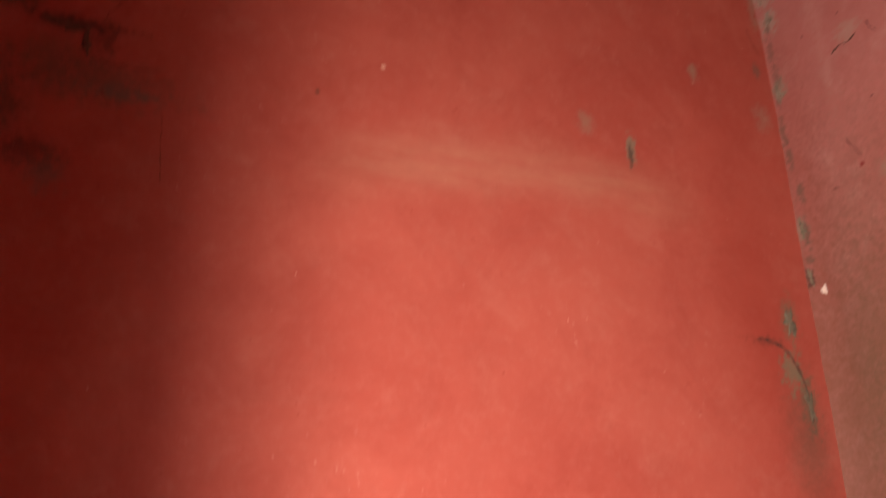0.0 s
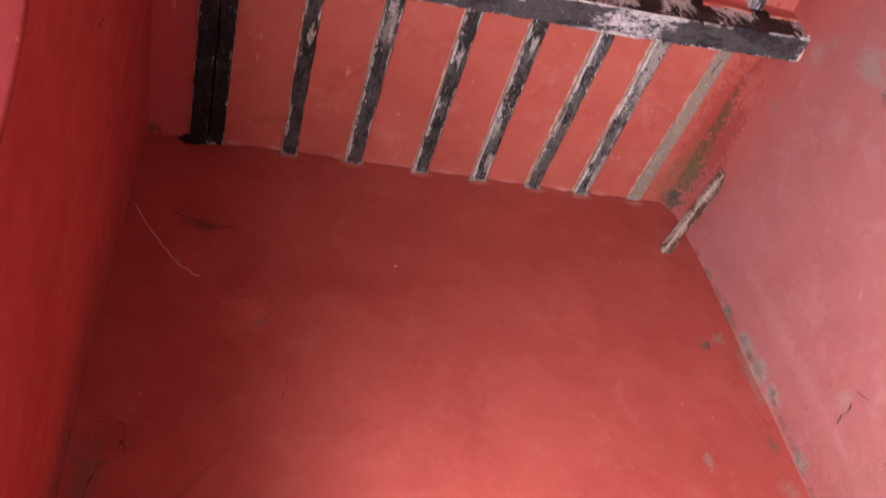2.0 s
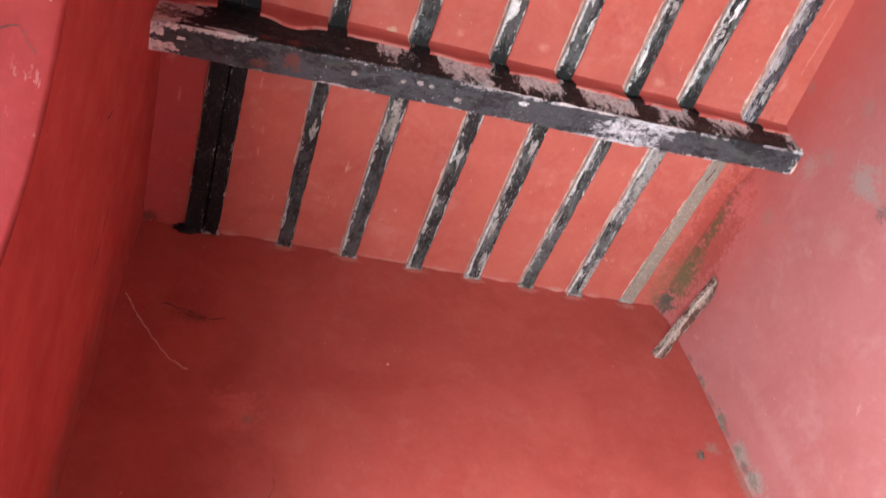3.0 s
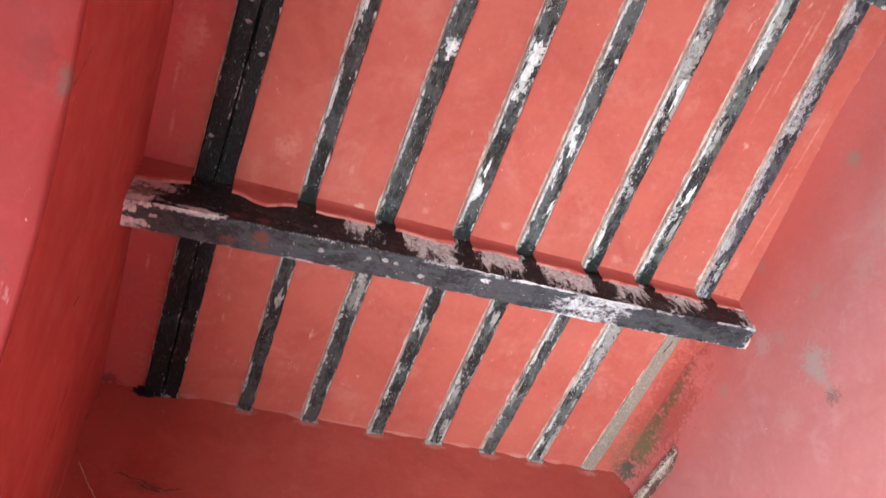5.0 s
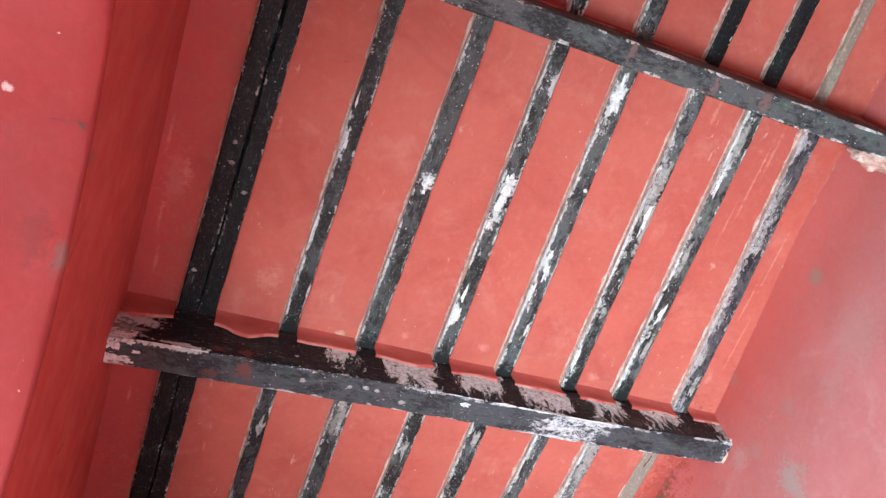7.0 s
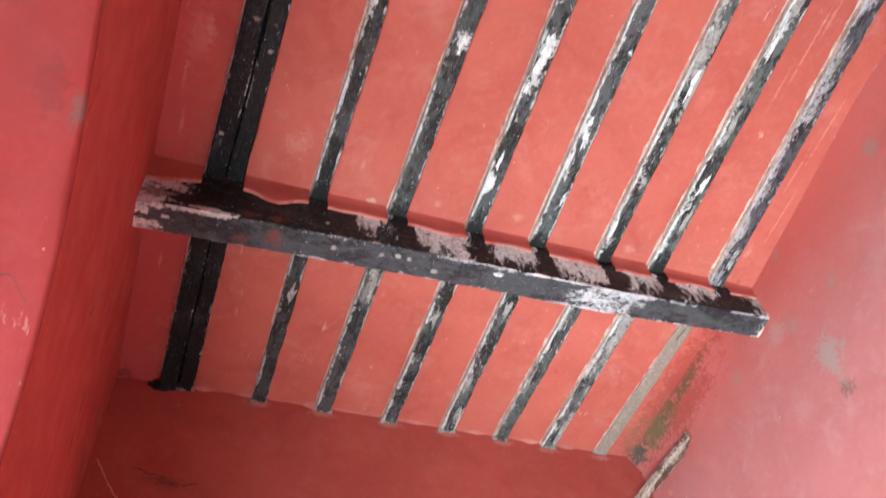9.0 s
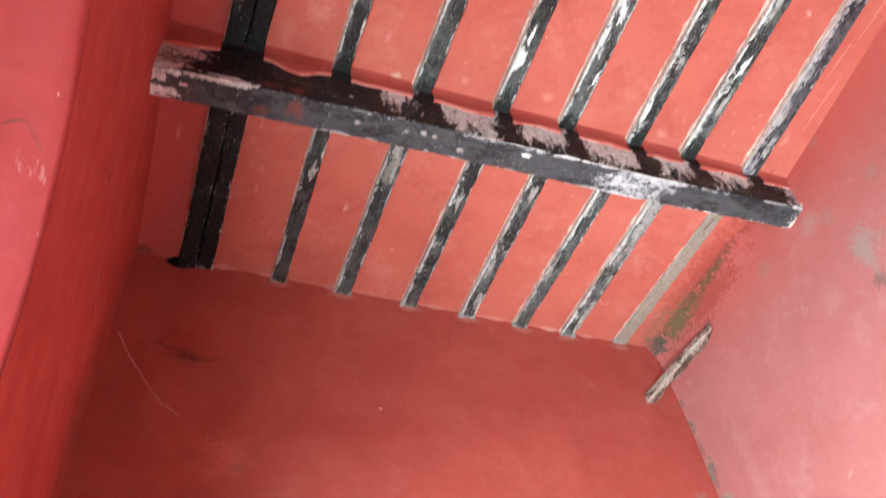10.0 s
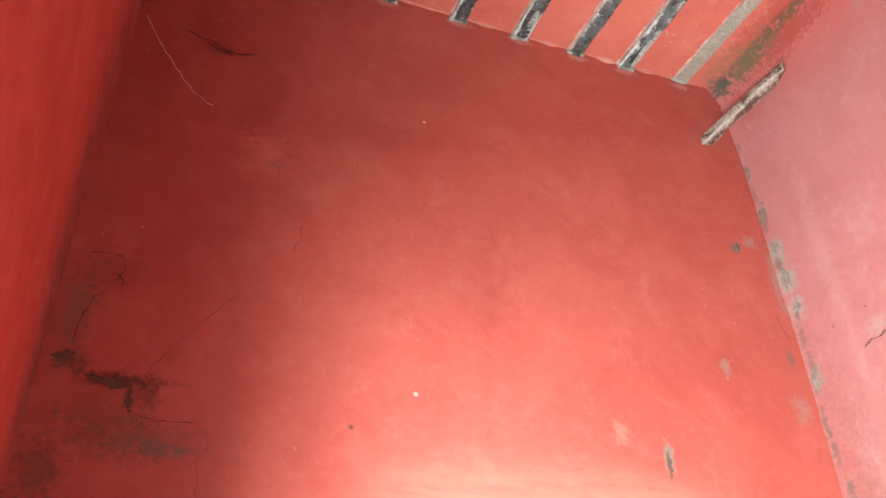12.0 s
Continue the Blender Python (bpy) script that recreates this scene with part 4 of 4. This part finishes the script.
def beam_low(x):
    f = (x + 0.50) / 2.045
    return 3.590 + 0.07 * f - 0.016 * math.exp(-((f - 0.72) / 0.16) ** 2)


# torn lime at the end by the archway wall, lime along the arris, and the mortar where the beam enters the pink wall
for number, (x, y, long, wide) in enumerate(((-0.475, 1.278, 0.020, 0.016), (-0.462, 1.318, 0.030, 0.012), (-0.435, 1.262, 0.016, 0.010), (-0.486, 1.325, 0.012, 0.014), (-0.410, 1.290, 0.012, 0.005), (-0.425, 1.325, 0.010, 0.006), (0.555, 1.268, 0.012, 0.009))):
    part("paint_flake", flake((x, y, beam_low(x) - 0.0005), (0, 0, -1), (1, 0, 0), long, wide, number * 1.9 + 30), LIME, beam)
for number, (x, z, long, wide) in enumerate(((-0.47, 3.612, 0.024, 0.013), (-0.448, 3.648, 0.040, 0.022), (-0.49, 3.66, 0.020, 0.016), (-0.43, 3.615, 0.012, 0.008), (-0.405, 3.622, 0.010, 0.006), (-0.46, 3.690, 0.014, 0.007))):
    part("paint_flake", flake((x, 1.2525, z), (0, -1, 0), (1, 0, 0), long, wide, number * 2.7 + 50, ragged=0.8), LIME if number in (0, 2, 3) else GREY_LIME, beam)
for number, (xa, xb, size) in enumerate(((-0.375, -0.225, 0.0055), (0.42, 0.62, 0.003), (0.64, 1.12, 0.004))):
    part("lime_ridge", bead([(x, 1.254 - 0.019 * (x + 0.5) / 2.045, beam_low(x) + 0.003) for x in steps(xa, xb, 0.006)], size, number + 3.0, 0.8), LIME, beam)
ring_at = [(1.528 + 0.004 * math.sin(k), 1.2345, 3.79 - 0.012 * k) for k in range(11)] + [(1.53, 1.236 + 0.009 * k, 3.6585) for k in range(10)]
part("mortar_collar", bead(ring_at[:11], 0.007, 2.0), CREAM_BEAD, beam, "crumbling pale mortar")
part("mortar_collar", bead(ring_at[11:], 0.006, 4.0), CREAM_BEAD, beam, "crumbling pale mortar")
tagged(beam, "black painted timber ceiling beam, flaking white", "beam", "ceiling beams")
bm = bmesh.new()
bar(bm, (-0.50, 0.110, 3.60), (1.545, 0.152, 3.615), (0, -1, 0), 0.066, 0.19, 0.005, 0.03, (0.066, 0.17), 0.004, (0, 0, 0), 9.0)
beam_rear = link_mesh("beam", bm, [WOOD_BEAM_REAR])
tagged(beam_rear, "grey-black painted timber ceiling beam", "beam", "ceiling beams")

# sawn stub that sticks out of the wall in the corner
bm = bmesh.new()
bar(bm, (1.380, BACK + 0.02, 3.514), (1.535, 1.81, 3.650), (1, 0.5, 0), 0.038, 0.034, 0.008, 0.015, None, 0.003, (0, 0, 0), 21.0)
tagged(link_mesh("timber_stub", bm, WOOD_STUB), "sawn-off peeling timber stub fixed in the red wall", "timber stub")


# ---- cracks, cobweb and paint dabs ----
def on_back(points, off=0.003):
    return [(x, back_y(x, z), z) for x, z in points], (0, -off, 0)


def on_right(points, off=0.003):
    return [(right_x(y, z), y, z) for y, z in points], (-off, 0, 0)


def on_left(points, off=0.003):
    return [(left_x(y, z), y, z) for y, z in points], (off, 0, 0)


for width, line in (
        (0.007, [(-0.365, 3.43), (-0.343, 3.438), (-0.31, 3.422), (-0.283, 3.424), (-0.255, 3.402), (-0.238, 3.398), (-0.20, 3.396), (-0.16, 3.412)]),
        (0.007, [(-0.29, 3.415), (-0.272, 3.40), (-0.25, 3.392), (-0.215, 3.386)]),
        (0.004, [(0.010, 2.852), (0.017, 2.816), (-0.003, 2.763)]),
        (0.003, [(-0.155, 2.205), (-0.150, 2.12), (-0.143, 2.045)]),
        (0.0045, [(-0.415, 2.372), (-0.385, 2.358), (-0.36, 2.352), (-0.335, 2.366), (-0.318, 2.358), (-0.312, 2.33), (-0.308, 2.305), (-0.275, 2.291), (-0.23, 2.287), (-0.17, 2.293)]),
        (0.004, [(-0.275, 2.228), (-0.262, 2.205), (-0.25, 2.20)]), (0.004, [(-0.457, 2.663), (-0.42, 2.672), (-0.384, 2.668), (-0.372, 2.63), (-0.39, 2.595)]),
        (0.005, [(-0.391, 2.622), (-0.372, 2.603), (-0.378, 2.584)]),
        (0.003, [(-0.12, 2.62), (-0.20, 2.52), (-0.27, 2.42), (-0.30, 2.36)]),
        (0.005, [(-0.42, 2.56), (-0.44, 2.50), (-0.445, 2.44)]),
        (0.004, [(1.485, 2.86), (1.50, 2.81), (1.525, 2.76)]),
        (0.011, [(1.335, 1.878), (1.38, 1.873), (1.422, 1.861), (1.448, 1.83), (1.465, 1.798), (1.478, 1.745), (1.482, 1.669)]),
        (0.026, [(1.478, 3.836), (1.488, 3.81), (1.497, 3.785), (1.512, 3.735)]),
        (0.003, [(-0.02, 2.68), (0.0, 2.665)])):
    part("crack", ribbon(*on_back(line), width), CRACK if width > 0.01 or line[0][1] > 3.3 else CRACK_SOFT if width > 0.0035 else CRACK_FAINT, wall_back)
for width, line in (
        (0.007, [(1.890, 2.655), (1.862, 2.668), (1.835, 2.664), (1.803, 2.670)]),
        (0.007, [(1.768, 2.690), (1.757, 2.664), (1.747, 2.637)]),
        (0.004, [(1.90, 2.40), (1.88, 2.36), (1.86, 2.33)]),
        (0.003, [(1.18, 3.29), (1.165, 3.255), (1.18, 3.24)])):
    part("crack", ribbon(*on_right(line), width, 0.6), CRACK, wall_right)
for width, line in (
        (0.010, [(0.606, 2.762), (0.598, 2.80), (0.590, 2.845), (0.580, 2.875)]), (0.014, [(1.545, 3.275), (1.546, 3.23), (1.547, 3.19)]), (0.022, [(1.292, 3.23), (1.285, 3.20)]), (0.020, [(1.262, 3.14), (1.239, 3.075)]),
        (0.030, [(1.547, 3.185), (1.561, 3.13), (1.572, 3.09)]), (0.040, [(1.585, 3.10), (1.60, 3.066), (1.61, 3.02)]),
        (0.035, [(1.79, 3.00), (1.83, 2.96), (1.872, 2.92)]), (0.022, [(1.745, 2.997), (1.80, 2.99), (1.882, 2.965)])):
    part("crack", ribbon(*on_left(line), width * (0.35 if width > 0.02 else 0.6)), CRACK_SOFT, wall_left)

def on_reveal(points):
    """Places on the archway's reveal from y and the share of the wall's depth."""
    out = []
    for y, f in points:
        z = ARCH_Z + ARCH_RISE * math.sqrt(1 - ((y - ARCH_Y) / ARCH_R) ** 2)
        out.append((left_x(y, z) * (1 - f) + OUT * f, *grown(y, z, wobble(f * 3, y, z, 2.5, 0.008))))
    return out, (0, 0, -0.003)


for width, line in ((0.004, [(0.392, 0.25), (0.388, 0.19), (0.382, 0.10), (0.380, 0.06)]), (0.009, [(0.378, 0.085), (0.383, 0.06), (0.392, 0.045)]), (0.003, [(0.86, 0.10), (0.83, 0.22), (0.84, 0.34)])):
    part("crack", ribbon(*on_reveal(line), width), CRACK, wall_left)

# patches of bare plaster where the paint has come off, by the corners
DAMP = cement("damp_green_plaster", (0.19, 0.175, 0.135), (0.11, 0.10, 0.075), 0.5)
PALE = cement("bare_pale_plaster", (0.25, 0.215, 0.18), (0.17, 0.135, 0.11), 0.5)
for number, (y, z, long, wide, which) in enumerate(((2.088, 3.41, 0.014, 0.008, DAMP), (2.090, 3.236, 0.024, 0.012, DAMP), (2.084, 3.121, 0.032, 0.014, PALE), (2.078, 2.997, 0.030, 0.016, PALE), (2.072, 2.89, 0.022, 0.012, PALE),
                                                   (2.084, 2.645, 0.030, 0.012, PALE), (2.088, 2.21, 0.030, 0.010, DAMP), (2.090, 2.07, 0.024, 0.006, DAMP))):
    part("bare_patch", flake((right_x(y, z) - 0.0022, y, z), (-1, 0, 0), (0, 0.15, 1), long, wide, number * 1.3 + 3, 0.0008, 0.75), which, wall_right, "bare plaster patch")
for number, (x, z, long, wide, which) in enumerate(((1.464, 1.935, 0.038, 0.016, DAMP), (1.481, 1.715, 0.034, 0.014, DAMP), (1.407, 3.097, 0.014, 0.008, DAMP), (-0.345, 2.362, 0.010, 0.034, DARK_PLASTER), (-0.312, 2.325, 0.024, 0.010, DARK_PLASTER), (-0.452, 2.405, 0.014, 0.018, DARK_PLASTER))):
    part("bare_patch", flake((x, back_y(x, z) - 0.0022, z), (0, -1, 0), (0, 0, 1), long, wide, number * 1.7 + 40, 0.0008, 0.75), which, wall_back, "bare damp plaster patch")

# dusty cobweb thread hanging in the corner
bm = bmesh.new()
def curved(points, count=6):
    """Points along a smooth curve through the given ones."""
    p = [points[0], *points, points[-1]]
    out = []
    for k in range(1, len(p) - 2):
        for m in range(count):
            t = m / count
            out.append(tuple(0.5 * (2 * b + (c - a) * t + (2 * a - 5 * b + 4 * c - d) * t * t + (3 * b - a - 3 * c + d) * t ** 3) for a, b, c, d in zip(p[k - 1], p[k], p[k + 1], p[k + 2])))
    return out + [tuple(points[-1])]


for line in ([(-0.462, 3.43), (-0.446, 3.402), (-0.425, 3.362), (-0.403, 3.327), (-0.354, 3.256), (-0.307, 3.196), (-0.249, 3.157)],):
    pts = [Vector((x, BACK - 0.03 + 0.004 * math.sin(i * 1.7), z)) for i, (x, z) in enumerate(curved(line))]
    for a, b in zip(pts, pts[1:]):
        turn = (b - a).to_track_quat("Z", "Y").to_matrix().to_4x4()
        bmesh.ops.create_cone(bm, segments=5, radius1=0.0009 + 0.0012 * abs(noise.noise(a * 30)), radius2=0.0009 + 0.0012 * abs(noise.noise(b * 30)), depth=(b - a).length, matrix=Matrix.Translation((a + b) / 2) @ turn)
tagged(link_mesh("cobweb", bm, COBWEB), "dusty pale cobweb thread across the wall corner", "cobweb")


def dab(x, y, z, down, size, parent, seed):
    """A raised daub of white paint; down: the way that it faces."""
    bm = bmesh.new()
    turn = Vector(down).to_track_quat("Z", "Y").to_matrix().to_4x4()
    rows = []
    for r, lift in ((1.0, 0.0), (0.8, 0.0022), (0.4, 0.003)):
        rows.append([Matrix.Translation((x, y, z)) @ turn @ Vector((math.cos(t) * size * r * (1 + 0.9 * noise.noise(Vector((1.3 * math.cos(t), 1.3 * math.sin(t), seed * 3.7)))),
                                                            math.sin(t) * size * r * 0.8, lift)) for t in [math.tau * k / 14 for k in range(15)]])
    sheet(bm, rows)
    bm.faces.new([bm.verts.new(p) for p in rows[-1][:-1]])
    bmesh.ops.remove_doubles(bm, verts=bm.verts[:], dist=0.0002)
    part("paint_dab", bm, WHITE_DAB, parent)


for i, (x, y) in enumerate([(0.050, 1.286), (0.192, 1.280), (0.240, 1.274), (0.275, 1.277), (0.359, 1.302)]):
    dab(x, y, beam_low(x) - 0.001, (0, 0, -1), 0.0075 if i % 2 else 0.0095, beam, i)
dab(0.025, 1.249, 3.668, (0, -1, 0), 0.008, beam, 9)

for i, (x, y, which) in enumerate([(-0.289, 0.763, 0), (-0.236, 0.841, 1), (-0.316, 1.112, 0), (-0.293, 0.703, 0)]):
    dab(x, y, 3.7965, (0, 0, -1), 0.008, over[which], i + 20)

# lump of grey cement where the rear beam enters the pink wall
bm = bmesh.new()
bmesh.ops.create_icosphere(bm, subdivisions=4, radius=1.0)
for v in bm.verts:
    v.co = Vector((1.485, 0.195, 3.69)) + Vector((v.co.x * 0.07, v.co.y * 0.035, v.co.z * 0.075)) * (1 + 0.35 * noise.noise(v.co * 2.2))
tagged(link_mesh("cement_lump", bm, CREAM_BEAD), "rough grey cement lump where beam meets wall", "cement patch")

# tar smear at the wall end of the paired joists
bm = bmesh.new()
bmesh.ops.create_icosphere(bm, subdivisions=3, radius=1.0)
for v in bm.verts:
    v.co = Vector((-0.325, BACK - 0.004, 3.808)) + Vector((v.co.x * 0.045, v.co.y * 0.012, v.co.z * 0.03)) * (1 + 0.5 * noise.noise(v.co * 2.5))
tagged(link_mesh("tar_smear", bm, WOOD_BLACK), "black tar smear at the joist end", "tar smear")
